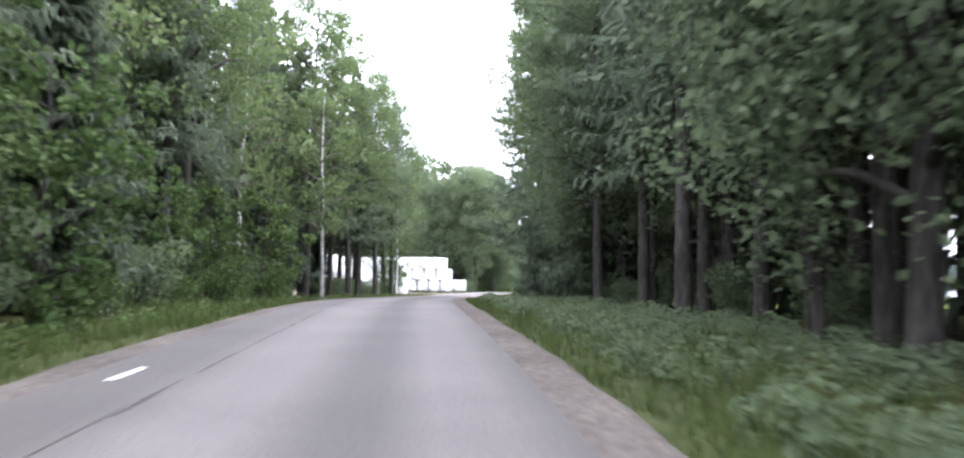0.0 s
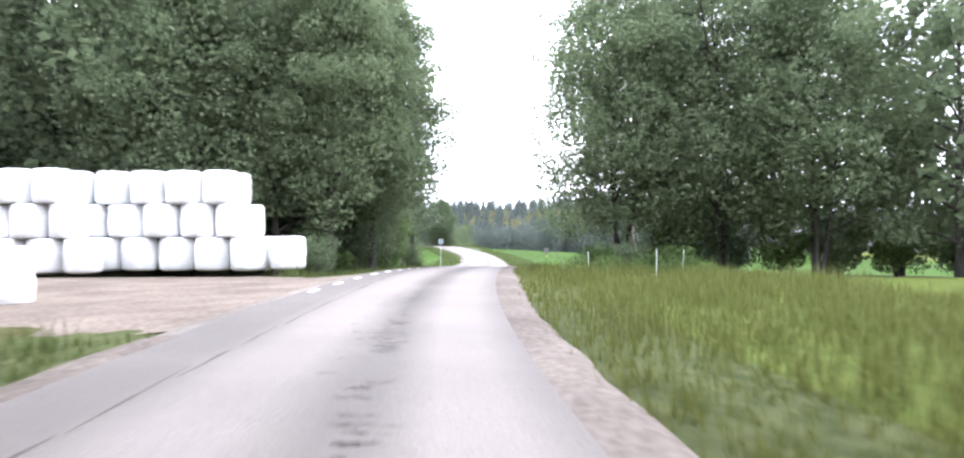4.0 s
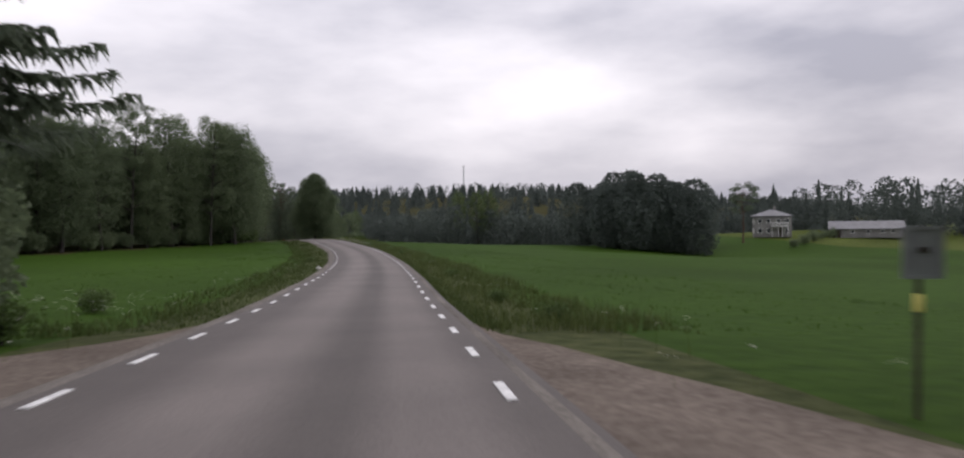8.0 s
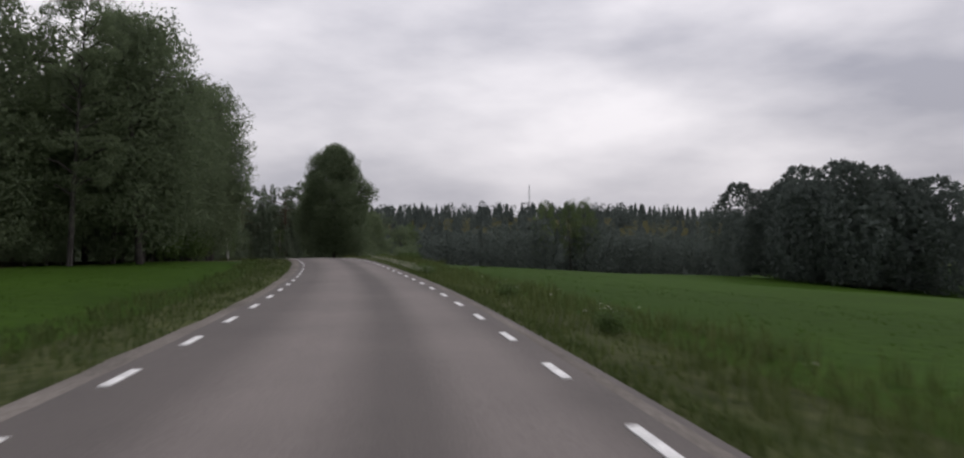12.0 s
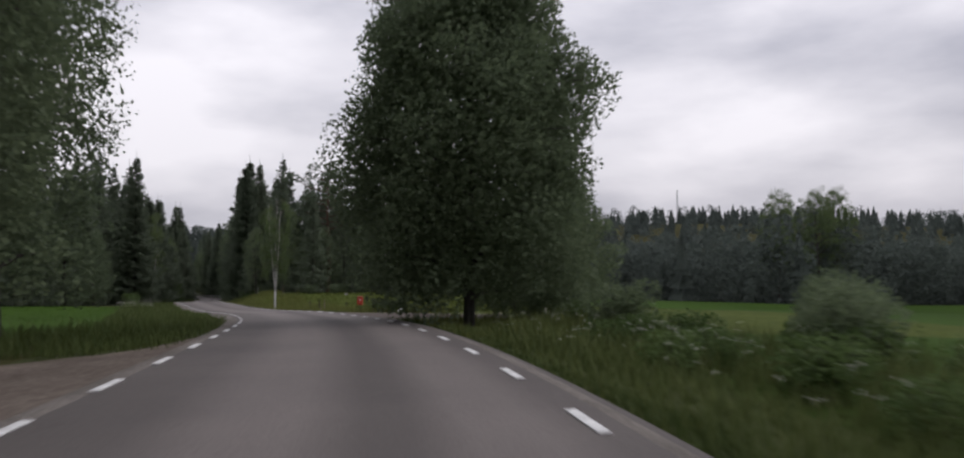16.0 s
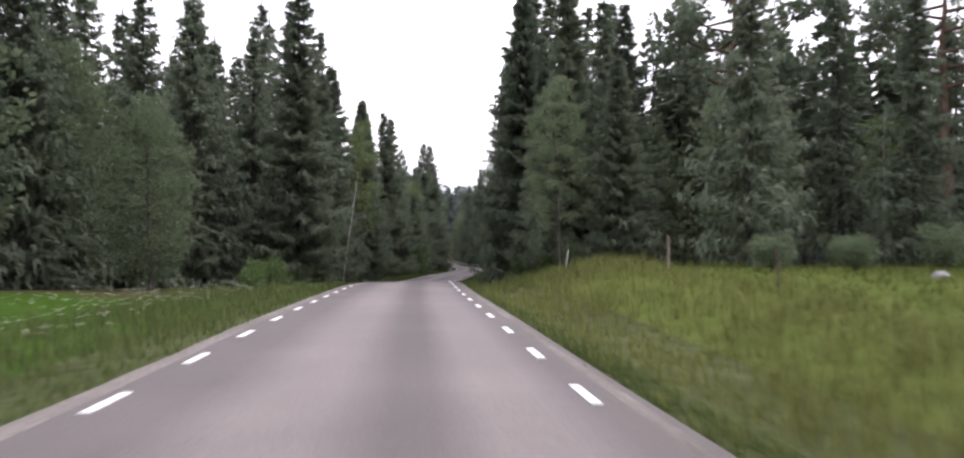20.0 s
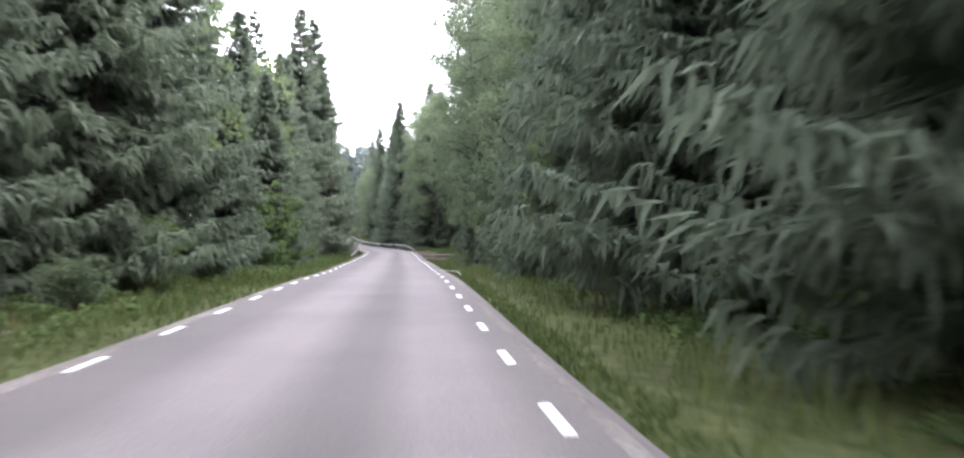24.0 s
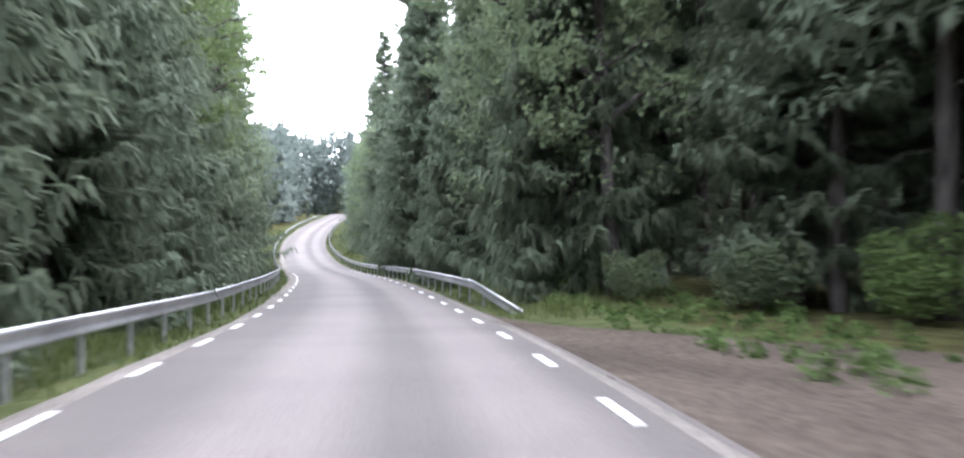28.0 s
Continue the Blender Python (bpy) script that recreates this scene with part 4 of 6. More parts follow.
BUSHES = [Kind(bush(51, 1.9, 2.6, "leafy green roadside bush", None, 2900, 0.125)), Kind(bush(52, 2.8, 2.8, "tall leafy undergrowth bush", None, 3300, 0.135)), Kind(bush(53, 1.0, 1.7, "low green shrub in the verge", None, 1300, 0.11)),
          Kind(bush(54, 2.2, 2.6, "dark green undergrowth bush", M_LEAF, 2900, 0.135))]


def forest(s0, s1, lat0, lat1, gap, kinds, lo=0.8, hi=1.15, seed=1, keep=None):
    """Trees scattered over a strip of the plan, no two nearer than the gap."""
    rr = random.Random(seed)
    side = 1 if lat0 > 0 else -1
    a, b = sorted((abs(lat0), abs(lat1)))
    done = []
    for _ in range(int((s1 - s0) * (b - a) / gap**2 * 5)):
        s, l = rr.uniform(s0, s1), rr.uniform(a, b)
        if keep and not keep(s, side * l):
            continue
        if all((s - p) ** 2 + (l - q) ** 2 > gap**2 for p, q in done):
            done.append((s, l))
            rr.choice(kinds).put(s, side * l, rr.uniform(lo, hi), rr.uniform(0, 360))


def deep_wood(label, s0, s1, lat0, lat1, gap, lo, hi, seed, bare=False, keep=None, n=300, broad=0.22):
    """The inside of a forest, past the rows at its edge: coarse spruces, joined."""
    rr = random.Random(seed)
    rng = np.random.default_rng(seed)
    side = 1 if lat0 > 0 else -1
    a, b = sorted((abs(lat0), abs(lat1)))
    done, vs, tv, tf = [], [], [], []
    for _ in range(int((s1 - s0) * (b - a) / gap**2 * 4)):
        s, l = rr.uniform(s0, s1), rr.uniform(a, b)
        if (keep and not keep(s, side * l)) or any((s - p) ** 2 + (l - q) ** 2 < gap**2 for p, q in done):
            continue
        done.append((s, l))
        p, h = place(s, side * l), rr.uniform(lo, hi)
        v, f = tube([(p.x, p.y, p.z - 0.2), (p.x, p.y, p.z + h * 0.95)], [0.011 * h, 0.02], 6)
        tf += [[i + len(tv) for i in q] for q in f]
        tv += v.tolist()
        z0 = 0.36 if bare else 0.08
        u = z0 + (1 - z0) * (rng.uniform(0, 1, n) ** 0.85)
        ang = rng.uniform(0, 2 * np.pi, n)
        r = 0.17 * h * (1 - u) ** 0.8 * rng.uniform(0.75, 1.2, n) + 0.25
        out = np.stack([np.cos(ang), np.sin(ang), 0 * ang], 1)
        sd = np.stack([-np.sin(ang), np.cos(ang), 0 * ang], 1)
        root = np.array([p.x, p.y, p.z]) + np.array([0, 0, 1.0]) * (u * h)[:, None] + out * (r * 0.1)[:, None]
        tip = root + out * r[:, None] - np.array([0, 0, 1.0]) * (r * rng.uniform(0.25, 0.6, n) * (1 - 0.6 * u))[:, None]
        w = (r * broad)[:, None]
        mid = root * 0.45 + tip * 0.55 - np.array([0, 0, 0.12])
        vs.append(np.stack([root, mid + sd * w, tip, root, tip, mid - sd * w, mid, tip, mid - np.array([0, 0, 1.0]) * w * 1.5], 1).reshape(-1, 3))
    v = np.concatenate(vs)
    ob = thing("forest_interior", label, "woods", kind="stuff")
    tagged(part("crown_mass", mesh_of("crown_mass", v, np.arange(len(v)).reshape(-1, 3), M_SPRUCE), ob), kind="stuff")
    tagged(part("trunk_mass", mesh_of("trunk_mass", tv, tf, M_BARK, True), ob), kind="stuff")


# first wood, both sides of the road
def off_yard(s, lat):
    return not (68.3 < s < 99.7 and lat < -5.0)


def off_bales(s, lat):
    """Keeps low foliage out of the gap between the trunks in front of the bale yard."""
    return not (40 < s < 80 and -2.6 - (s - 30) * 0.385 < lat < -0.3 - (s - 30) * 0.2)


BIRCHES[0].put(41.1, -9.3, 1.05)
BIRCHES[1].put(45.8, -5.8, 1.05)
BIRCHES[1].put(22.9, -9.5, 1.1)
BIRCHES[0].put(29.7, -11, 1.0)
BIRCHES[1].put(68.9, -5.9, 0.95)
BARE[0].put(69.7, -6.6, 0.9)
for k, s, lat, size in ((0, 58.0, -7.0, 1.0), (1, 63.5, -6.4, 1.0), (0, 71.0, -7.6, 0.95), (0, 51.5, -8.4, 1.0), (1, 44.0, 7.6, 1.05), (0, 38.5, 8.2, 0.95), (1, 30.0, 7.8, 1.0), (0, 33.0, -9.0, 1.0)):
    TALL[k].put(s, lat, size)
OLD = Kind(spruce(44, 25, "old spruce with a thick dark trunk and hanging boughs", 0.75, 0.19, fine=True, reach=0.23))
OLD.put(56.4, 6.5, 0.85, 70, 1.05)
OLD.put(64.5, 10.5, 0.85)
OLD.put(51.0, 8.4, 0.8)
NEAR[2].put(60.5, 9.2, 0.75)
YOUNG[1].put(61.5, 7.6, 0.75)
YOUNG[0].put(66.0, 8.6, 0.55)
BUSHES[1].put(58.5, 7.2, 0.9)
BUSHES[3].put(57.2, 5.9, 0.6)
for k, s, lat, size in ((0, 52.8, 8.9, 0.85), (1, 59.6, 9.8, 0.9), (0, 62.5, 11.8, 0.8), (1, 57.3, 11.4, 1.0)):
    NEAR[k].put(s, lat, size)
BUSHES[3].put(55.4, 7.6, 0.8)
BUSHES[3].put(58.6, 8.2, 0.8)
BARE[1].put(60.5, -7.0, 0.95)
for k, s, lat, size in ((1, 49.0, -11.8, 1.0), (0, 46.0, -9.6, 0.9)):
    NEAR[k].put(s, lat, size)
for s, lat, size in ((52.5, -9.0, 1.0), (57.0, -8.2, 0.95), (60.0, -12.4, 1.0), (62.5, -9.8, 0.8), (66.0, -12.5, 0.85), (69.2, -9.4, 0.75), (64.5, -14.5, 0.8)):
    BARE[1].put(s, lat, size)
for k, s, lat, size in ((1, 70.5, -6.9, 0.62), (1, 72.3, -7.6, 0.7)):
    YOUNG[k].put(s, lat, size)
for k, s, lat, size in ((1, 35.0, 9.4, 1.0), (0, 41.5, 9.4, 1.0), (1, 47.5, 8.6, 0.95)):
    NEAR[k].put(s, lat, size)
for k, s, lat, size in ((0, 20.0, 8.0, 1.0), (1, 26.0, 8.6, 0.95), (0, 12.0, 8.6, 1.0), (1, 15.5, 10.2, 1.05), (0, 23.0, 10.4, 1.0), (1, 8.0, 9.8, 1.0)):
    BARE[k].put(s, lat, size)
YOUNG[0].put(13.5, -7.8, 0.8)

BUSHES[3].put(67.0, -7.4, 0.6)
BUSHES[3].put(69.8, -7.6, 0.75)
BUSHES[3].put(63.0, -7.4, 0.5)
for s, lat, size in ((58.5, -8.6, 0.7), (60.2, -8.2, 0.75), (62.0, -8.6, 0.8), (64.4, -8.0, 0.8), (65.6, -9.4, 0.8), (67.6, -9.6, 0.75), (63.2, -10.6, 0.8), (60.6, -10.4, 0.75)):
    BUSHES[3].put(s, lat, size)
NEAR[2].put(62.6, -11.0, 0.55)
BIRCHES[0].put(70.0, -10.6, 1.0)
BARE[0].put(65.0, -8.5, 1.0)
forest(-18, 66.1, -10.2, -15, 2.9, BARE + NEAR[:2] + SPRUCES, seed=2, keep=off_bales)
forest(52, 70, -9.5, -16, 3.4, BARE, 0.9, 1.05, seed=23, keep=lambda s, lat: not off_bales(s, lat))
forest(-18, 63.9, -8.2, -10, 4.2, BARE + NEAR[2:], 0.8, 1.0, seed=22, keep=lambda s, lat: abs(s - 41.1) > 2.5 and off_bales(s, lat))
forest(-20, 72.7, -15, -22, 4.3, SPRUCES + BARE + COARSE, 0.95, 1.2, seed=3, keep=lambda s, lat: off_yard(s, lat) and off_bales(s, lat))
deep_wood("dim interior of a mixed spruce wood", -34, 72.7, -20, -45, 4.2, 15, 21, 3, True, off_yard)
forest(-18, 53.8, 7.8, 13, 2.8, BARE + BARE + BROADS[1:2] + TALL[1:], 0.9, 1.15, seed=4)
deep_wood("dim interior of a spruce wood with bare trunks", -40, 57.2, 13, 62, 4.2, 16, 22, 5, True)
forest(-25, 53.8, -6.4, -9, 2.1, BUSHES + YOUNG[1:], 0.7, 1.1, seed=6, keep=off_bales)
forest(-14, 50.0, 8.6, 12, 2.6, BUSHES[3:], 0.45, 0.8, seed=73)
forest(-18, 53.8, 13.5, 18, 4.0, SPRUCES, 0.9, 1.15, seed=43)
forest(54.9, 68.3, 7.5, 11, 2.6, BUSHES, 0.7, 1.1, seed=71)
# behind and after the bale yard
forest(70.5, 121.0, -31, -45, 5.0, COARSE, 0.95, 1.2, seed=9)
forest(99.5, 121.0, -14, -30, 4.4, COARSE, 1.1, 1.35, seed=8)
for s, lat, size in ((100.6, -14.5, 1.2), (101.2, -19.5, 1.15), (101, -25, 1.2), (101.5, -30, 1.1)):
    BROADS[1].put(s, lat, size)
for s, lat, size, k in ((102.2, -9.0, 1.0, 1), (106.1, -8.2, 1.15, 1), (100.2, -12.5, 1.1, 0), (110.5, -7.9, 1.15, 1), (108.5, -12, 1.1, 2), (104.6, -12.2, 1.1, 0), (112.9, -9.6, 1.05, 2), (113.8, -7.0, 0.72, 2), (108.2, -6.9, 0.8, 2)):
    BROADS[k].put(s, lat, size)
OVER = Kind(broadleaf(63, 17, 9.6, "tall broadleaf tree leaning its crown over the road", M_LEAF, M_BARK, 44000, 0.25, 0.17, fill=0.75, core=0.04))
OVER.put(103.0, -6.6, 1.0)
OVER.put(108.0, -5.5, 1.0)
OVER.put(112.5, -7.0, 0.85)
for s, lat, size in ((115.3, -5.8, 0.8), (118.1, -6.6, 0.95), (121.4, -8.0, 1.0), (125.7, -10, 1.2)):
    YOUNG[1].put(s, lat, size)
BROADS[2].put(124.0, -6.9, 0.55)
BROADS[0].put(121.0, -7.8, 0.66)
BROADS[2].put(122.5, -14.5, 0.62)
forest(97.7, 119.1, -5.6, -8, 2.4, BUSHES[:1] + BUSHES[2:], 0.6, 0.95, seed=81)
# spruce standing alone by the field entrance
KING = Kind(spruce(19, 13.4, "lone tall spruce with sparse drooping boughs", 0.62, 0.26, fine=True, reach=0.22))
KING.put(137.5, -6.5, 1.08, 20, 0.95)
BUSHES[3].put(138.8, -8.6, 1.7)
BUSHES[3].put(137.2, -7.0, 1.15)
BUSHES[3].put(138.4, -7.6, 1.5)
BUSHES[2].put(138.0, -6.0, 0.8)
# broadleaf group beside the meadow on the east
OPEN = [Kind(broadleaf(26, 14.5, 9.5, "spreading broadleaf tree with several dark stems", M_LEAF, M_BARK, 38000, 0.14, 0.16, stems=3, fill=0.72, core=0.02)), Kind(broadleaf(27, 12.5, 8.5, "many-stemmed dark broadleaf tree beside a meadow", M_LEAF, M_BARK, 32000, 0.14, 0.16, stems=3, fill=0.72, core=0.02))]
for k, s, lat, size in ((0, 111.0, 9.1, 1.22), (1, 113.4, 11.6, 1.35), (0, 110.5, 15.0, 1.35), (1, 108, 19.5, 1.4)):
    OPEN[k].put(s, lat, size)
for s, lat, size, k in ((110.5, 10, 0.9, 3), (110.2, 12.5, 1.1, 1), (110.6, 15.5, 1.2, 3), (109.6, 18, 1.1, 1), (109, 21, 1.3, 3), (108.6, 24, 1.2, 1), (108, 27.5, 1.3, 3), (107.4, 31, 1.3, 1), (107, 35, 1.4, 3)):
    BUSHES[k].put(s, lat, size)
for k, s, lat, size in ((1, 113.8, 15.6, 0.95), (0, 112.8, 26.5, 1.0), (0, 113, 22, 1.25), (1, 106, 26, 1.1), (0, 103, 31, 1.2), (1, 112, 30, 1.05)):
    COARSE[k].put(s, lat, size)
for k, s, lat, size in ((0, 106.6, 7.4, 0.8), (3, 107.8, 8.6, 0.85), (0, 109.0, 7.6, 0.8), (3, 105.4, 8.9, 0.75), (2, 104.2, 7.6, 0.9), (0, 108.3, 10.4, 0.9), (2, 103.0, 9.4, 1.0), (0, 105.0, 11.0, 0.8)):
    BUSHES[k].put(s, lat, size)
BUSHES[2].put(105.6, 7.6, 0.8)
# wood at the end of the west field
rr = random.Random(31)
for row, n in ((0, 13), (4, 12), (9, 11), (15, 10), (22, 9)):
    for k in range(n):
        u = (k + rr.uniform(0.1, 0.9)) / n
        s = WOOD_A[0] + (WOOD_B[0] - WOOD_A[0]) * u + row * 0.6 + rr.uniform(-1, 1)
        lat = WOOD_A[1] + (WOOD_B[1] - WOOD_A[1]) * u - row * 0.8 - 3 + rr.uniform(-1, 1)
        rr.choice(BROADS + TALL[1:] if row == 0 else COARSE).put(s, lat, rr.uniform(0.85, 1.16), rr.uniform(0, 360))
for s, lat, size in ((266.1, -9.0, 1.0), (272.1, -10, 1.05), (278.0, -9.5, 0.95), (274.0, -15, 1.05), (282.0, -14, 0.9)):
    BROADS[R.randrange(3)].put(s, lat, size)
BROADS[0].put(247.5, -13.0, 1.3)
BROADS[1].put(267.5, -8.6, 1.06)
TALL[1].put(252.5, -13.5, 1.0)
TALL[1].put(243.0, -16.5, 1.0)
TALL[1].put(249.0, -15.0, 1.0)
BUSHES[3].put(262.5, 8.4, 0.75)
BUSHES[3].put(264.5, 9.8, 0.85)
BROADS[2].put(264.5, -10.5, 1.1)
forest(238, 274, -9.5, -14, 2.3, BUSHES[3:] + BUSHES[1:2], 0.9, 1.4, seed=37, keep=lambda s, lat: abs(s - 261.8) > 2.6 and lat < WOOD_A[1] + (WOOD_B[1] - WOOD_A[1]) * (s - WOOD_A[0]) / (WOOD_B[0] - WOOD_A[0]) - 1.0)
# big rounded tree at the bend, and its lower neighbours
LONE = Kind(broadleaf(28, 14.5, 9.7, "big rounded dark broadleaf tree at the road bend", M_LEAF, M_BARK, 92000, 0.06, 0.145, fill=0.93, core=0.03, taper=0.32, wild=1.1))
LONE.put(275.0, 4.8, 0.93, None, 0.9)
LONE2 = Kind(broadleaf(29, 10.5, 8.0, "lower broadleaf tree beside a big one", M_LEAF, M_BARK, 14000, 0.03, 0.2, fill=0.75, core=0.06, taper=0.5))
for s, lat, size in ((282.0, 8.8, 0.8), (284.9, 12.6, 0.65)):
    LONE2.put(s, lat, size)
forest(267, 276, 6.0, 9, 1.8, BUSHES[3:] + BUSHES[2:3], 0.5, 0.8, seed=33)
forest(211.5, 251.3, -8, -40, 2.6, BUSHES[3:], 0.8, 1.3, seed=34, keep=lambda s, lat: abs(lat - (WOOD_A[1] + (WOOD_B[1] - WOOD_A[1]) * (s - WOOD_A[0]) / (WOOD_B[0] - WOOD_A[0]) - 2.5)) < 1.3)
forest(256, 267, 5.4, 9.5, 1.7, BUSHES[2:3], 0.6, 0.95, seed=35)
# meadow birch, shrub by the gate and saplings
MEADOWBIRCH = Kind(forked_birch(34, 9.6, "forked birch with white bark and sparse hanging twigs"))
MEADOWBIRCH.put(320.8, 4.3, 1.0, 40)
SAP = Kind(broadleaf(35, 2.6, 1.7, "grey-leaved sapling beside a gate", M_LEAF, M_BARK, 2600, 0.06, 0.11, "sapling", 2, 0.8, 0.008, "saplings", 0.75))
SAP.put(293.0, 6.9, 0.74)
forest(291.8, 296.6, 5.3, 6.4, 0.8, BUSHES[2:3], 0.4, 0.6, seed=36)
# woods round the meadow and along the last stretch


def west_edge(s, lat):
    return s > 369.3 or lat < -13 - (369.3 - s) * 0.35


def east_edge(s, lat):
    return s > 349.1 or (s > 340.4 and lat > 26)


forest(348.1, 469.1, -7.3, -10, 3.0, NEAR + NEAR + BIRCHES[:1], 0.85, 1.15, seed=13, keep=west_edge)
forest(348.1, 469.1, -10.2, -14, 4.2, SPRUCES, 0.9, 1.15, seed=132, keep=west_edge)
forest(467.1, 529.1, -6.9, -9.4, 3.0, NEAR, 1.0, 1.25, seed=133)
forest(469.1, 599.1, -8.8, -14, 3.6, SPRUCES + NEAR + BROADS[2:], 0.9, 1.15, seed=131)
forest(344.3, 400.0, -13, -20, 3.3, SPRUCES, 1.0, 1.2, seed=14, keep=west_edge)
deep_wood("dim interior of a dense spruce forest", 362.0, 619.1, -15, -42, 4.6, 15, 21, 14, False, None, 340, 0.15)
forest(349.1, 367.4, 7.6, 12, 3.0, NEAR, 0.68, 0.8, seed=150, keep=east_edge)
forest(367.4, 443.7, 6.9, 9.2, 2.9, NEAR, 0.95, 1.2, seed=15)
forest(443.7, 461.3, 8.4, 10, 2.6, BARE, 0.95, 1.2, seed=151)
for s, lat, size in ((446, 8.8, 1.0), (449.0, 9.6, 1.05), (454.0, 8.6, 0.95), (461.5, 8.4, 1.0), (464.5, 7.9, 1.05)):
    BARE[0].put(s, lat, size)
forest(445, 468, 8.6, 14, 2.4, BUSHES[3:] + NEAR[2:], 0.45, 0.85, seed=46)
forest(350, 364, -17, -28, 3.5, SPRUCES, 0.8, 0.93, seed=45, keep=west_edge)
forest(351, 362, -36, -74, 4.4, SPRUCES, 0.7, 0.86, seed=48)
forest(367.4, 445.7, 9.4, 14, 4.2, SPRUCES, 1.0, 1.2, seed=152)
forest(449.6, 499.1, 10.2, 15, 2.7, BARE + BARE + NEAR[1:2], 0.95, 1.2, seed=16)
forest(499.1, 599.1, 8.0, 14, 3.6, SPRUCES + BROADS[2:], 0.9, 1.15, seed=161)
forest(488.1, 544.1, 5.5, 7.8, 3.0, NEAR, 1.05, 1.25, seed=162)
forest(340.4, 375.9, 13, 40, 5.0, SPRUCES + COARSE[:1] + PINES[:1], 0.6, 0.78, seed=17, keep=east_edge)
deep_wood("dim interior of a spruce forest with bare trunks", 361.6, 499.1, 14, 42, 4.4, 15, 21, 17, True)
deep_wood("spruce forest on the slope beyond a stream", 499.1, 639.1, 13, 42, 4.8, 13, 19, 172)
forest(353.9, 375.9, 40, 52, 5.2, COARSE + PINES, 0.7, 0.85, seed=18)
deep_wood("spruce forest edge beyond the west field", 363.0, 396.0, -36, -82, 4.6, 13, 17.5, 19, n=420, broad=0.2)
PINES[0].put(350.6, 28.5, 0.96)
PINES[1].put(352.0, 24.5, 1.05)
PINES[1].put(357.8, 17, 1.15)
for s, lat, size in ((352, 100, 0.95), (355, 107, 1.0), (356, 94, 0.95), (362, 58, 0.6)):
    TALL[0].put(s, lat, size)
BIRCHES[1].put(352.0, 35.5, 1.15)
BIRCHES[1].put(358.7, 47, 1.1)
BIRCHES[1].put(357.8, 25, 0.7)
BROADS[2].put(354.4, -11.5, 0.6)
TALL[1].put(351.8, 6.8, 0.45)
forest(341, 348, 11, 38, 2.7, BUSHES[3:] + SPRUCES[1:2], 0.5, 0.8, seed=44)
forest(353.9, 469.1, -6.3, -8, 3.2, BUSHES, 0.5, 0.9, seed=20)
forest(352.0, 449.6, 6.6, 8.5, 3.0, BUSHES, 0.5, 1.0, seed=21)
for k, s, lat, size in ((1, 450.5, 8.0, 1.1), (1, 456.5, 10.5, 1.0), (1, 462.0, 9.0, 1.05), (1, 486.5, 6.6, 1.05), (1, 490.0, 6.2, 1.0), (1, 494.5, 6.0, 1.05), (1, 441.0, 6.4, 1.05), (1, 434.0, 6.5, 1.0), (1, 426.0, 7.6, 1.0), (1, 447.5, 6.3, 1.1), (0, 503.0, -7.0, 0.9)):
    TALL[k].put(s, lat, size)
forest(349, 368, -18, -31, 4.4, BROADS[1:2] + COARSE, 0.78, 0.95, seed=47)
for k, s, lat, size in ((3, 485.0, 6.6, 0.6), (3, 482.5, 8.6, 0.8), (1, 480.0, 10.5, 0.8), (3, 466.0, 8.6, 0.8), (0, 463.5, 7.2, 0.5), (3, 468.0, 10.5, 0.9), (3, 478.5, 12.5, 0.9), (2, 487.0, 5.6, 0.7), (3, 456.0, 7.0, 0.6), (3, 450.0, 7.0, 0.7), (3, 447.0, 7.6, 0.8), (3, 459.5, 8.2, 0.7)):
    BUSHES[k].put(s, lat, size)
for k, s, lat, size in ((1, 482.5, 10.5, 0.9), (0, 479.5, 13.5, 0.95), (1, 468.0, 13.0, 0.95), (2, 464.8, 10.5, 0.9), (0, 473.5, 18.0, 1.0), (1, 476.5, 21.0, 1.0)):
    BARE[k % 2].put(s, lat, size)
YOUNG[1].put(388.4, 7.2, 1.1)
YOUNG[1].put(420.8, 8.0, 0.9)
for s, lat, size in ((417.0, 7.2, 0.8), (433.0, 7.6, 0.75), (437.0, 7.2, 0.85), (407.0, 7.6, 0.75)):
    YOUNG[0].put(s, lat, size)
YOUNG[1].put(436.8, -6.8, 0.8)


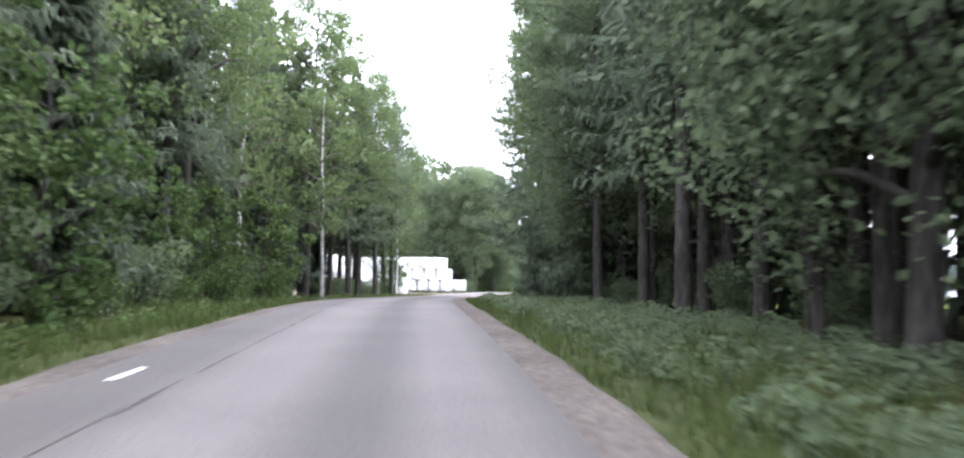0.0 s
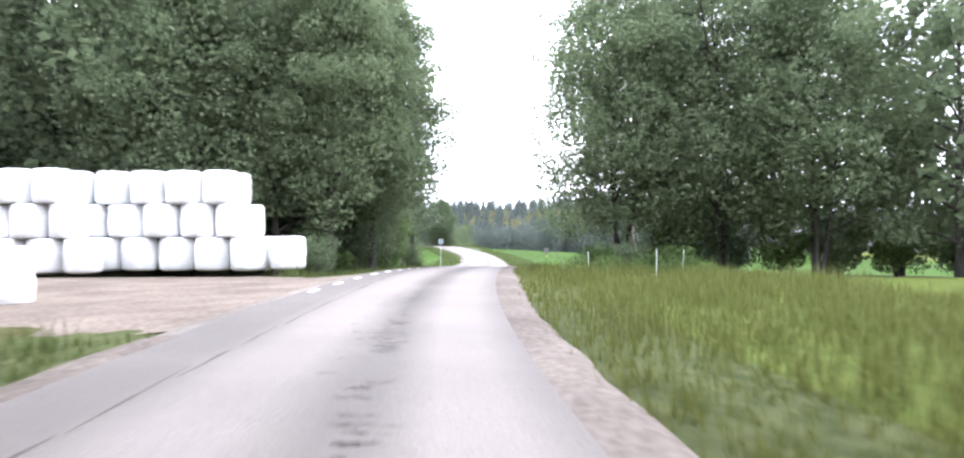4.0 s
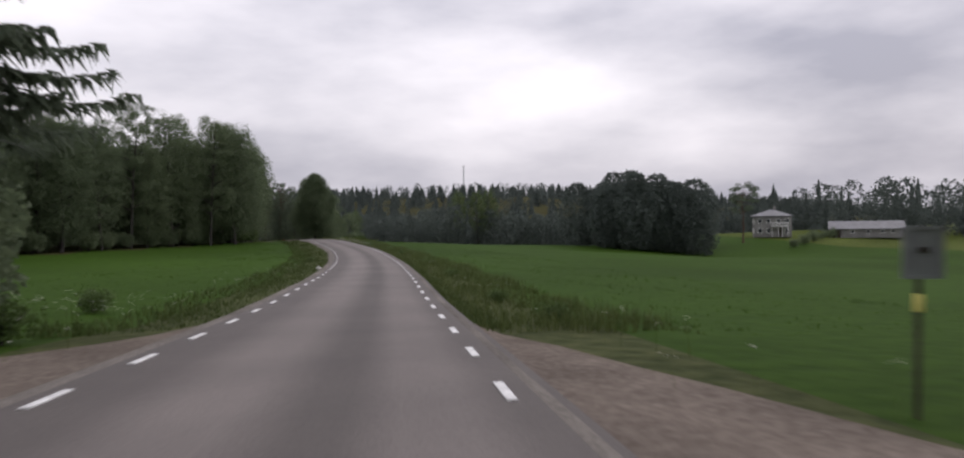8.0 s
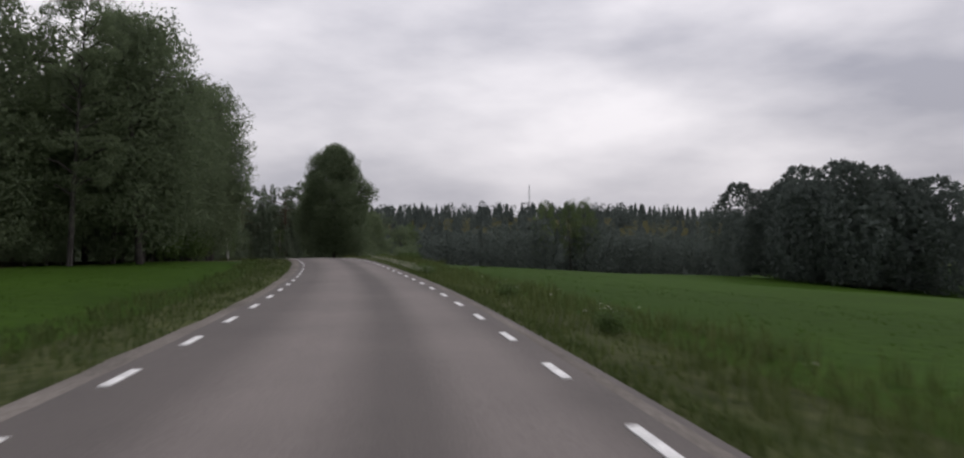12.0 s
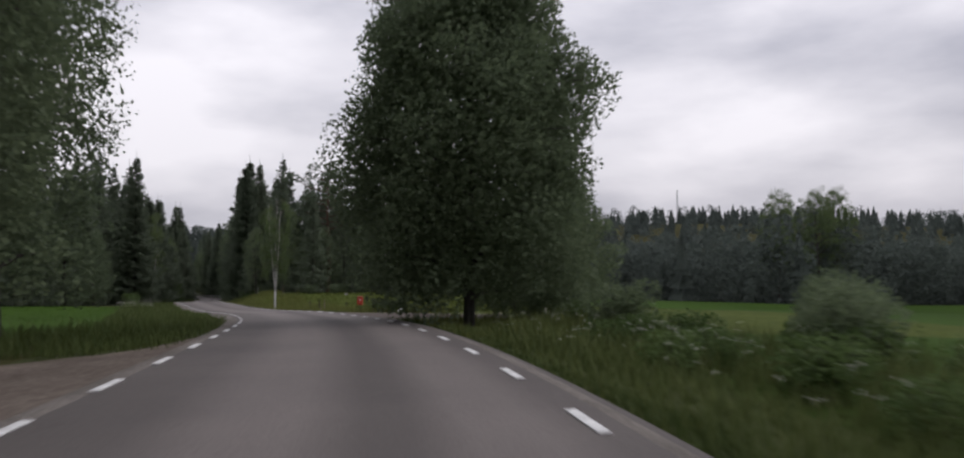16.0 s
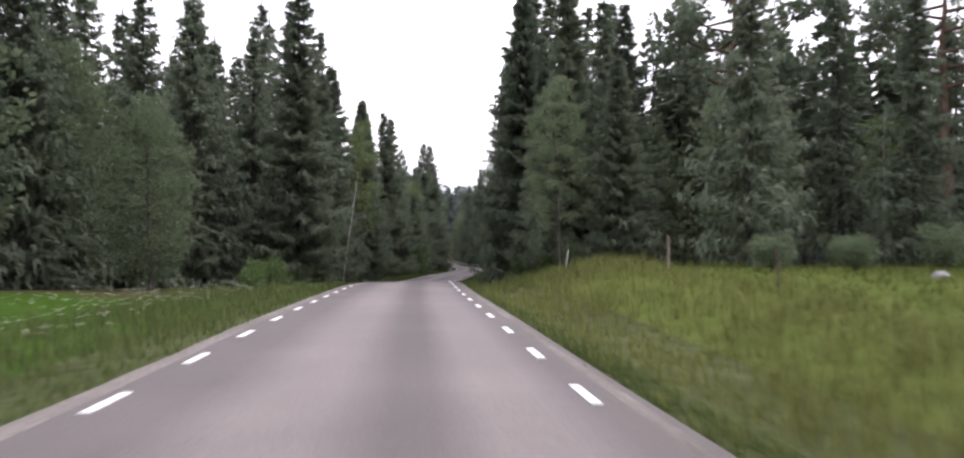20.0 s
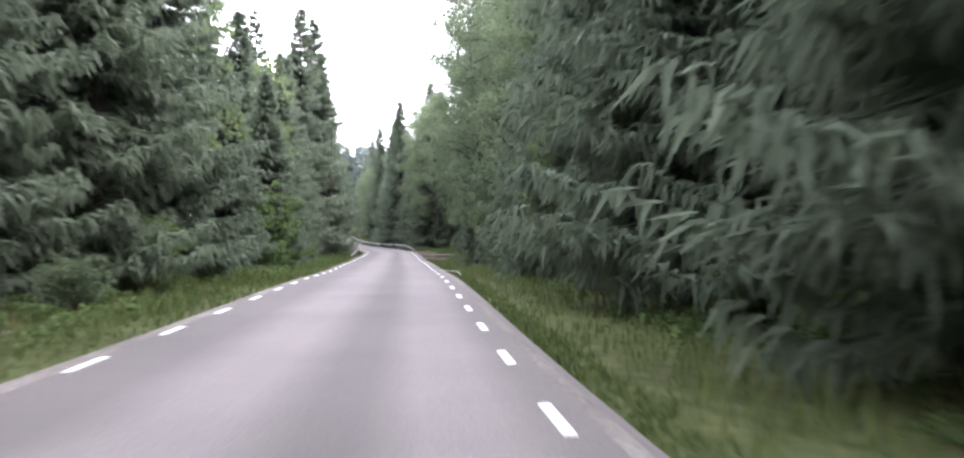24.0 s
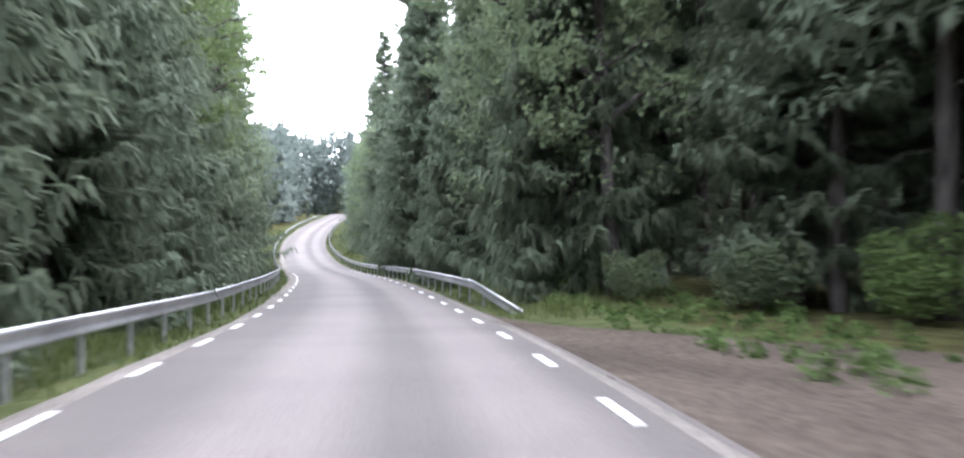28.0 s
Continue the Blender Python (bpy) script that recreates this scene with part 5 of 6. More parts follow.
# ---------- far woods, hill and mast ----------
def far_tree(rng, x, y, z, h, kind, n=230):
    """A coarse far tree: a layered cone or an uneven crown of facets."""
    v, f = [], []
    if kind == 0:
        rings = 13 if n > 150 else 7
        for k in range(rings):
            u0, u1 = 0.03 + k / (rings + 0.4), min(0.03 + (k + 2.0) / (rings + 0.4), 1.0)
            r = h * (0.15 if n > 150 else 0.22) * (1.03 - u0) * rng.uniform(0.75, 1.25) + 0.08
            o, a0 = len(v), rng.uniform(0, 6)
            for j in range(8):
                a = a0 + j * 0.7854
                q = r * (1.25 if j % 2 else 0.62) * rng.uniform(0.75, 1.15)
                v.append((x + q * np.cos(a), y + q * np.sin(a), z + h * u0 + rng.uniform(-0.45, 0.15)))
            v.append((x, y, z + h * u1))
            f += [[o + j, o + (j + 1) % 8, o + 8] for j in range(8)]
    else:
        a, u = rng.uniform(0, 6.28, n), rng.uniform(0, 1, n)
        wave = 1 + 0.2 * np.sin(3 * a + 7 * u + x) + 0.15 * np.sin(9 * u + y)
        r = h * 0.3 * np.sin(np.pi * (0.12 + 0.84 * u)) ** 0.65 * wave * rng.uniform(0.4, 1.0, n) ** 0.5
        c = np.stack([x + r * np.cos(a), y + r * np.sin(a), z + h * (0.04 + 0.94 * u)], 1)
        q = rng.normal(0, h * 0.026 * (230 / n) ** (0.27 if n > 2000 else 0.4), (n, 4, 3))
        v = (c[:, None] + q).reshape(-1, 3).tolist()
        f = np.arange(4 * n).reshape(-1, 4).tolist()
    return v, f


def far_wood(label, spots, n=230):
    """One stand of far trees out of (x, y, z, height, kind) rows, in leaves tinted with haze."""
    rng = np.random.default_rng(len(spots))
    vs, fs, o = [], [], 0
    for x, y, z, h, k in spots:
        v, f = far_tree(rng, x, y, z, h, k, n)
        vs += v
        fs += [[i + o for i in q] for q in f]
        o += len(v)
    return tagged(new("far_wood", mesh_of("far_wood", vs, fs, M_HAZED_WOOD)), label, "woods", kind="stuff")


def stand(seed, s0, s1, l0, l1, gap, h0, h1, conifers, rise=0.0, base=None):
    rr = random.Random(seed)
    spots = []
    n_s, n_l = max(1, int((s1 - s0) / gap)), max(1, int(abs(l1 - l0) / gap))
    for i in range(n_s):
        for j in range(n_l):
            s, l = s0 + (i + rr.random()) * (s1 - s0) / n_s, l0 + (j + rr.random()) * (l1 - l0) / n_l
            x, y, z, _ = along(s, l)
            zz = float(ground_z(min(s, ROAD_END - 5), l)) if base is None else base
            spots.append((float(x), float(y), zz + rise * (s - s0) - 0.3, rr.uniform(h0, h1), 0 if rr.random() < conifers else 1))
    return spots


def hill_z(x, y):
    """The wooded ridge beyond the fields."""
    return HILL_BASE + 37 * math.exp(-((x - 290) / 400) ** 2 - ((y - 700) / 230) ** 2) + 14 * math.exp(-((x + 120) / 260) ** 2 - ((y - 900) / 240) ** 2)


HILL_BASE = float(RZ.min()) - 6
hv, hf = [], []
for i in range(41):
    for j in range(31):
        x, y = -700 + i * 45.0, 420 + j * 30.0
        near_road = min((x - RX[-1]) ** 2 + (y - RY[-1]) ** 2, float(np.min((RX - x) ** 2 + (RY - y) ** 2))) ** 0.5
        hv.append((x, y, hill_z(x, y) if near_road > 95 else HILL_BASE - 9))
for i in range(40):
    for j in range(30):
        hf.append([i * 31 + j, (i + 1) * 31 + j, (i + 1) * 31 + j + 1, i * 31 + j + 1])
tagged(new("hill", mesh_of("hill", hv, hf, M_FLOOR, True)), "low wooded ridge beyond the fields", "hill", kind="structure")

rr = random.Random(77)
spots = []
while len(spots) < 4600:
    x, y = rr.uniform(-500, 900), rr.uniform(470, 1000)
    if float(np.min((RX - x) ** 2 + (RY - y) ** 2)) > 60**2:
        spots.append((x, y, hill_z(x, y) - 0.5, rr.uniform(8.5, 12.0), 0 if rr.random() < 0.65 else 1))
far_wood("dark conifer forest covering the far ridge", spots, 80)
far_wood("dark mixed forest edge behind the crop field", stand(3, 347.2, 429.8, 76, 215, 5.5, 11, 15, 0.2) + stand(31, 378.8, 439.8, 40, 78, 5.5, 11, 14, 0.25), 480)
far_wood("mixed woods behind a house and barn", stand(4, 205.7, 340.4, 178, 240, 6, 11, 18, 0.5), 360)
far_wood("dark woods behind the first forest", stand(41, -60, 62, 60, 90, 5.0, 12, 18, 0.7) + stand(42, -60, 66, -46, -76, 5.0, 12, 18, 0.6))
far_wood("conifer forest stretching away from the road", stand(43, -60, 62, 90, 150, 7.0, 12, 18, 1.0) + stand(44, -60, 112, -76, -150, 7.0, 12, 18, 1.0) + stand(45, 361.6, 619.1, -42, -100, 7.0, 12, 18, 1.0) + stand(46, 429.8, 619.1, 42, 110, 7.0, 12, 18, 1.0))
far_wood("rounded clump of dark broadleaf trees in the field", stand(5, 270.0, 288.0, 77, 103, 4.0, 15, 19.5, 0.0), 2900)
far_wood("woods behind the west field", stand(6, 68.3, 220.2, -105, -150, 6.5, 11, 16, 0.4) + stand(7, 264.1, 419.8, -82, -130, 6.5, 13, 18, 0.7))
far_wood("broadleaf wood along the road over the rise, haze put into its leaf colour", stand(8, 599.1, 657.1, -8, -60, 5.5, 15, 21, 0.15) + stand(9, 599.1, 657.1, 8, 60, 5.5, 15, 21, 0.15) + [(float(RX[-1]) + dx * 4.5 - 4 * k, float(RY[-1]) + 6 + 5 * k + (dx % 2) * 2, float(RZ[-1]) - 1 + k * 0.8, 18 + (dx * 7 + k * 5) % 5, (dx + k) % 5 != 0) for dx in range(-14, 15) for k in range(5)])

mast = thing("radio_mast", "thin lattice radio mast on a far ridge", "mast")
mx, my = (373.5, 1007.6)
mast.matrix_basis = pose(mx, my, hill_z(mx, my))
MH = 62.5 - hill_z(mx, my)
legs = [tube([(1.4 * math.cos(a), 1.4 * math.sin(a), 0), (0.5 * math.cos(a), 0.5 * math.sin(a), MH)], [0.3, 0.22], 5) for a in (0, 2.094, 4.189)]
for k, (v, f) in enumerate(legs):
    part("leg", mesh_of("mast_leg", v, f, M_STEEL), mast)
for k in range(36):
    z = 1 + k * 2
    r = 1.4 - 0.9 * z / MH
    a = k * 2.094
    part("brace", mesh_of("mast_brace", *tube([(r * math.cos(a), r * math.sin(a), z), (r * math.cos(a + 2.094), r * math.sin(a + 2.094), z + 2)], [0.1, 0.1], 4), M_STEEL), mast)


# ---------- house and barn ----------
def quad_window(parent, x, y, z, w, h, facing):
    """A window with frame and pane on a wall that faces -y (facing 0) or -x (facing 1)."""
    fr = part("window", bm_mesh("window_frame", frame_bm(w, h, 0.1, 0.08), M_WHITE), parent)
    part("pane", bm_mesh("window_pane", box_bm(w - 0.16, 0.02, h - 0.16), M_GLASS), fr)
    fr.matrix_basis = pose(x, y, z, 0, 0, 0 if facing == 0 else -90)
    return fr


def frame_bm(w, h, d, t):
    bm = bmesh.new()
    for sx, sz, ax, az in ((w, t, 0, h / 2 - t / 2), (w, t, 0, -h / 2 + t / 2), (t, h - 2 * t, w / 2 - t / 2, 0), (t, h - 2 * t, -w / 2 + t / 2, 0)):
        box_bm(sx, d, sz, (ax, 0, az), 0, bm)
    return bm


def hip_roof(w, d, z, rise, over):
    a, b = w / 2 + over, d / 2 + over
    r = max(a - b, 0.0)
    v = [(-a, -b, z), (a, -b, z), (a, b, z), (-a, b, z), (-r, 0, z + rise), (r, 0, z + rise), (-a, -b, z - 0.18), (a, -b, z - 0.18), (a, b, z - 0.18), (-a, b, z - 0.18)]
    f = [[0, 1, 5, 4], [1, 2, 5], [2, 3, 4, 5], [3, 0, 4], [6, 7, 1, 0], [7, 8, 2, 1], [8, 9, 3, 2], [9, 6, 0, 3], [9, 8, 7, 6]]
    return np.array(v), f


house = thing("house", "two-storey pale plaster house with a hipped grey roof", "house")
hp = place(279.0, 138)
FACE = math.degrees(math.atan2(hp.y - 60, hp.x - 0)) - 90
house.matrix_basis = pose(hp.x, hp.y, hp.z + 0.1, 0, 0, FACE)
part("wall", bm_mesh("house_wall", box_bm(9.6, 8.5, 5.6, (0, 0, 2.8), 0.03), M_WALLW), house)
part("plinth", bm_mesh("house_plinth", box_bm(9.7, 8.6, 0.5, (0, 0, 0.1), 0.02), M_STONE), house)
part("roof", mesh_of("house_roof", *hip_roof(9.6, 8.5, 5.75, 1.7, 0.5), M_ROOF), house)
part("chimney", bm_mesh("house_chimney", box_bm(0.7, 0.7, 1.6, (0.8, 0.4, 7.6), 0.03), M_STONE), house)
for x in (-3.4, -1.2, 1.4, 3.6):
    quad_window(house, x, -4.28, 4.3, 1.1, 1.2, 0)
    if x != 1.4:
        quad_window(house, x, -4.28, 1.6, 1.1, 1.3, 0)
for y in (-2.4, 0.4, 2.6):
    quad_window(house, -4.83, y, 4.3, 1.1, 1.2, 1)
    quad_window(house, -4.83, y, 1.6, 1.1, 1.3, 1)
porch = part("porch", bm_mesh("porch_floor", box_bm(4.4, 2.0, 0.16, (1.6, -5.3, 2.9), 0.02), M_WHITE), house, "white balcony over the entrance")
for k in range(12):
    part("baluster", bm_mesh("baluster", box_bm(0.06, 0.06, 0.85, (-0.5 + k * 0.38, -6.2, 3.4)), M_WHITE), porch)
part("handrail", bm_mesh("balcony_handrail", box_bm(4.4, 0.1, 0.08, (1.6, -6.2, 3.86), 0.01), M_WHITE), porch)
for x in (-0.4, 1.2, 2.2, 3.6):
    part("post", bm_mesh("porch_post", box_bm(0.14, 0.14, 2.8, (x, -6.15, 1.42), 0.01), M_WHITE), porch)
part("door", bm_mesh("house_door", box_bm(1.0, 0.08, 2.1, (1.7, -4.29, 1.25), 0.01), M_DARKWOOD), house)

barn = thing("barn", "long low pale barn with a grey sheet roof", "barn")
bp = place(272.1, 160)
barn.matrix_basis = pose(bp.x, bp.y, bp.z + 0.1, 0, 0, FACE - 8)
part("wall", bm_mesh("barn_wall", box_bm(18.5, 8, 2.6, (0, 0, 1.3), 0.03), M_WALLW), barn)
rv = np.array([(-9.6, -4.6, 2.5), (9.6, -4.6, 2.5), (9.6, 0, 4.6), (-9.6, 0, 4.6), (-9.6, 4.6, 2.5), (9.6, 4.6, 2.5), (-9.6, -4.6, 2.36), (9.6, -4.6, 2.36), (9.6, 0, 4.45), (-9.6, 0, 4.45), (-9.6, 4.6, 2.36), (9.6, 4.6, 2.36)])
part("roof", mesh_of("barn_roof", rv, [[0, 1, 2, 3], [3, 2, 5, 4], [7, 6, 9, 8], [8, 9, 10, 11], [6, 7, 1, 0], [11, 10, 4, 5], [6, 0, 3, 9], [9, 3, 4, 10], [1, 7, 8, 2], [2, 8, 11, 5]], M_ROOF), barn)
for x in (-9.24, 9.24):
    part("gable", mesh_of("barn_gable", np.array([(x, -4, 2.6), (x, 4, 2.6), (x, 0, 4.42)]), [[0, 1, 2] if x < 0 else [2, 1, 0]], M_WALLW), barn)
for k, x in enumerate((-8.2, -6.9)):
    part("door", bm_mesh("barn_door", box_bm(1.0, 0.1, 2.0, (x, -4.03, 1.05), 0.02), M_DARKWOOD), barn)
for x in (-3.5, 0.5, 4.0, 6.5):
    quad_window(barn, x, -4.04, 1.7, 1.1, 0.8, 0)
PINES[1].put(275, 118.5, 1.0)
for k in range(7):
    BUSHES[3].put(266.1 + k * 1.6, 120 + k * 6.5, 1.0 + 0.2 * (k % 3))


# ---------- wrapped bales ----------
def bale_mesh(seed):
    rng = np.random.default_rng(seed)
    prof = [(0.0, 0.0), (0.52, 0.0), (0.62, 0.04), (0.665, 0.13), (0.675, 0.4), (0.68, 0.62), (0.675, 0.85), (0.66, 1.1), (0.61, 1.19), (0.5, 1.23), (0.0, 1.235)]
    n = 22
    v, f = [], []
    lum = rng.normal(0, 0.012, (len(prof), n))
    for i, (r, z) in enumerate(prof):
        for j in range(n):
            a = 2 * np.pi * j / n
            rr_ = max(r + lum[i, j] * (r > 0.3) + 0.012 * np.sin(3 * a + seed), 0.0)
            v.append((rr_ * np.cos(a), rr_ * np.sin(a), max(z + lum[i, (j + 3) % n] * 0.6 * (0 < i < 10 and z > 0.02), 0)))
    for i in range(len(prof) - 1):
        for j in range(n):
            f.append([i * n + j, i * n + (j + 1) % n, (i + 1) * n + (j + 1) % n, (i + 1) * n + j])
    return mesh_of("wrapped_bale", np.array(v), f, M_WRAP, True)


BALES = [bale_mesh(k) for k in (1, 2, 3)]
WIDE, HIGH = 1.12, 1.4 / 1.235


def bale(s, lat, level, k):
    p = place(s, lat)
    z0 = float(ground_z(89.6, lat)) + 0.06
    ob = new("wrapped_bale", BALES[k % 3])
    ob.matrix_basis = pose(p.x, p.y, z0 + level * 1.4, 0, 0, (k * 67) % 360) @ Matrix.Diagonal((WIDE, WIDE, HIGH, 1))
    return tagged(ob, "round silage bale wrapped in white plastic film", "bale", "stacked wrapped bales")


k = 0
for level in range(3):
    for j in range(13):
        for row in range(2):
            lat = -8.4 - j * 1.54 - level * 0.6
            bale(96.3 - (1.7 if j > 3 else 0.0) + row * 1.56 + 0.06 * ((j * 7 + level) % 3 - 1), lat, level, k)
            k += 1
bale(96.6, -6.8, 0, 5)
for j in range(8):
    for level in range(1 if j < 3 else (2 if j < 5 else 3)):
        for row in range(1 if j < 2 else 2):
            bale(81.9 + row * 1.56 + 0.08 * ((j * 5 + level) % 3 - 1), -9.3 - j * 1.54 - 0.3 * level, level, k)
            k += 1


# ---------- signs, posts, gate ----------
def road_sign(label, s, lat, w, h, top, face, back, turn=0.0):
    ob = thing("road_sign", label, "sign", "roadside signs")
    p = place(s, lat)
    th = math.degrees(float(along(s, lat)[3]))
    ob.matrix_basis = pose(p.x, p.y, p.z, 0, 1.0, th + turn)
    part("post", mesh_of("sign_post", *tube([(0, 0, -0.1), (0, 0, top - h * 0.1)], [0.026, 0.026], 8), M_DARKWOOD if face is back else M_STEEL, True), ob)
    plate = part("plate", bm_mesh("sign_plate", box_bm(w, 0.02, h, (0, -0.045, top - h / 2), 0.008), face), ob)
    part("rim", bm_mesh("sign_rim", sign_rim(w, h, top), back), plate)
    for z in (top - h * 0.25, top - h * 0.75):
        part("clamp", bm_mesh("sign_clamp", box_bm(0.1, 0.07, 0.04, (0, 0.0, z), 0.004), M_STEEL), ob)
    return ob, plate


def sign_rim(w, h, top):
    bm = bmesh.new()
    for sx, sz, x, z in ((w, 0.03, 0, top - 0.015), (w, 0.03, 0, top - h + 0.015), (0.03, h, -w / 2 + 0.015, top - h / 2), (0.03, h, w / 2 - 0.015, top - h / 2)):
        box_bm(sx, 0.012, sz, (x, -0.062, z), 0, bm)
    return bm


_, plate = road_sign("square pale blue road sign on a steel post", 124.6, -2.95, 0.38, 0.4, 2.25, M_SIGNBLUE, M_WHITE)
part("text_bar", bm_mesh("text_bar", box_bm(0.22, 0.006, 0.04, (0, -0.062, 2.16)), M_WHITE), plate)
part("text_bar", bm_mesh("text_bar", box_bm(0.26, 0.006, 0.06, (0, -0.062, 1.98)), M_WHITE), plate)
sign_e, plate = road_sign("grey square road sign with a reflector band on a dark post", 128.9, 5.5, 0.36, 0.44, 1.62, M_SIGNBACK, M_SIGNBACK)
part("text_bar", bm_mesh("text_bar", box_bm(0.09, 0.006, 0.05, (0, -0.062, 1.42)), M_DARKWOOD), plate)
part("reflector", mesh_of("reflector", *tube([(0, 0, 0.9), (0, 0, 1.05)], [0.037, 0.037], 8), surface("yellow_reflector", (0.5, 0.45, 0.12), (0.66, 0.6, 0.2), 8.0), True), sign_e)


def stake(label, s, lat, h, r, mat, tilt=0.0, turn=0.0, name="fence_post"):
    rng = np.random.default_rng(int(s * 10))
    p = place(s, lat)
    v, f = tube([(0, 0, -0.15), (0.01, 0, h * 0.5), (rng.normal(0, 0.01), 0, h)], [r, r * 0.95, r * 0.85], 7)
    ob = new(name, mesh_of(name, v, f, mat, False))
    ob.matrix_basis = pose(p.x, p.y, p.z, 0, 0, turn) @ pose(0, 0, 0, tilt, 0, 0)
    return tagged(ob, label, "post", "fence posts")


for s, lat, h, tilt in ((99.5, 6.1, 1.1, 0), (99.0, 10.2, 1.2, 8), (107.0, 10.5, 1.2, -2), (94.5, 8.3, 1.2, 2)):
    stake("thin pale fence stake in the meadow grass", s, lat, h, 0.016, M_WHITE, tilt)
a = place(106.2, 9.3)
trunk_pts = [a, a + Vector((-0.05, 0.05, 0.9)), a + Vector((-0.16, 0.1, 1.7)), a + Vector((-0.2, 0.1, 2.5))]
tagged(new("dead_tree", mesh_of("dead_trunk", *tube(trunk_pts, [0.085, 0.075, 0.065, 0.05], 8), M_TWIG, True)), "pale leaning dead tree stump among meadow weeds", "tree")
stake("leaning grey branch stuck in the verge grass", 100.7, 5.3, 1.3, 0.018, M_WOOD, -28, 60, "dead_branch")
for k in range(8):
    stake("short dark stub in a row beside a side road", 110.3 + 0.35 * k, 5.0 - 0.12 * k, 0.3, 0.03, M_DARKWOOD, 3 * (k % 3 - 1))
for s, lat, h, tilt, m in ((292.6, 7.6, 0.8, 0, M_DARKWOOD), (309.1, 5.65, 0.95, 0, M_DARKWOOD), (306.4, 5.2, 0.5, 4, M_WOOD), (303.5, 6.3, 0.75, 16, M_DARKWOOD), (311.2, 6.5, 0.9, 3, M_WOOD), (335.3, 8.9, 1.0, -10, M_DARKWOOD), (316.1, 6.4, 0.8, 2, M_DARKWOOD),
                            (342.3, 8.6, 1.1, 2, M_WOOD)):
    stake("weathered fence post in the meadow grass", s, lat, h, 0.045, m, tilt)

stake("short white stake leaning in the tall grass", 350.2, 6.75, 0.8, 0.02, M_WHITE, 0, 0).matrix_basis @= pose(0, 0, 0, 0, 10, 0)

gate = thing("field_gate", "dark steel bar gate with a red box hanging on it", "gate")
gp = place(291.3, 4.75, 0.1)
gth = math.degrees(float(along(293.7, 5.8)[3]))
gate.matrix_basis = pose(gp.x, gp.y, gp.z, 0, 0, gth + 62) @ Matrix.Scale(0.64, 4)
part("post", bm_mesh("gate_post", box_bm(0.09, 0.09, 1.15, (0, 0, 0.5), 0.01), M_DARKWOOD), gate)
part("crossbar", bm_mesh("gate_bar", box_bm(0.05, 0.95, 0.07, (0, 0.48, 0.98), 0.01), M_DARKWOOD), gate)
redbox = part("box", bm_mesh("red_box", box_bm(0.3, 0.42, 0.62, (0, 1.1, 0.82), 0.03), M_RED), gate, "bright red plastic box")
part("lid", bm_mesh("box_lid", box_bm(0.34, 0.46, 0.06, (0, 1.1, 1.15), 0.02), M_RED), redbox)
part("sticker", bm_mesh("box_sticker", box_bm(0.01, 0.1, 0.1, (-0.158, 1.08, 0.9)), M_WHITE), redbox)
part("leg", bm_mesh("gate_leg", box_bm(0.06, 0.06, 0.6, (0, 1.1, 0.25), 0.005), M_DARKWOOD), gate)


def lumpy(name, label, category, s, lat, size, mat, seed, group="", sink=0.3):
    bm = bmesh.new()
    bmesh.ops.create_icosphere(bm, subdivisions=3, radius=1.0)
    for v in bm.verts:
        n = noise.noise(v.co * 1.4 + Vector((seed, 0, 0))) * 0.35 + noise.noise(v.co * 3.5 + Vector((0, seed, 0))) * 0.12
        v.co *= 1 + n
        v.co.x, v.co.y, v.co.z = v.co.x * size[0], v.co.y * size[1], v.co.z * size[2]
    ob = new(name, bm_mesh(name, bm, mat, True))
    p = place(s, lat, size[2] * (1 - sink) - size[2] * 0.25)
    ob.matrix_basis = pose(p.x, p.y, p.z, 0, 0, seed * 40)
    return tagged(ob, label, category, group)


can = thing("plastic_canister", "white plastic canister lying tilted by a field entrance", "canister")
cp = place(290.6, 6.0, 0.2)
can.matrix_basis = pose(cp.x, cp.y, cp.z - 0.04, 0, 58, 35) @ Matrix.Scale(0.66, 4)


def spun(name, prof, mat, n=18):
    """A body turned about its own z axis from (radius, height) pairs."""
    v = [(r * math.cos(2 * math.pi * j / n), r * math.sin(2 * math.pi * j / n), z) for r, z in prof for j in range(n)]
    f = [[i * n + j, i * n + (j + 1) % n, (i + 1) * n + (j + 1) % n, (i + 1) * n + j] for i in range(len(prof) - 1) for j in range(n)]
    return mesh_of(name, v, f, mat, True)


part("body", spun("canister_body", [(0.0, -0.24), (0.1, -0.24), (0.115, -0.22), (0.115, -0.06), (0.108, -0.05), (0.108, -0.03), (0.115, -0.02), (0.115, 0.16), (0.1, 0.2), (0.045, 0.22), (0.04, 0.25)], M_BAG), can)
part("cap", spun("canister_cap", [(0.0, 0.285), (0.04, 0.285), (0.048, 0.275), (0.048, 0.235), (0.0, 0.235)], M_WHITE), can)
lumpy("stone", "pale stone lying on the road verge", "stone", 174.2, -3.1, (0.17, 0.15, 0.11), M_PALESTONE, 4, "stones")
lumpy("stone", "grey boulder half hidden in verge grass", "stone", 64.2, 5.7, (0.5, 0.36, 0.24), M_STONE, 5, "stones", 0.62)
lumpy("stone", "grey field stone in the meadow", "stone", 344.3, 21.5, (0.36, 0.28, 0.2), M_STONE, 6, "stones")
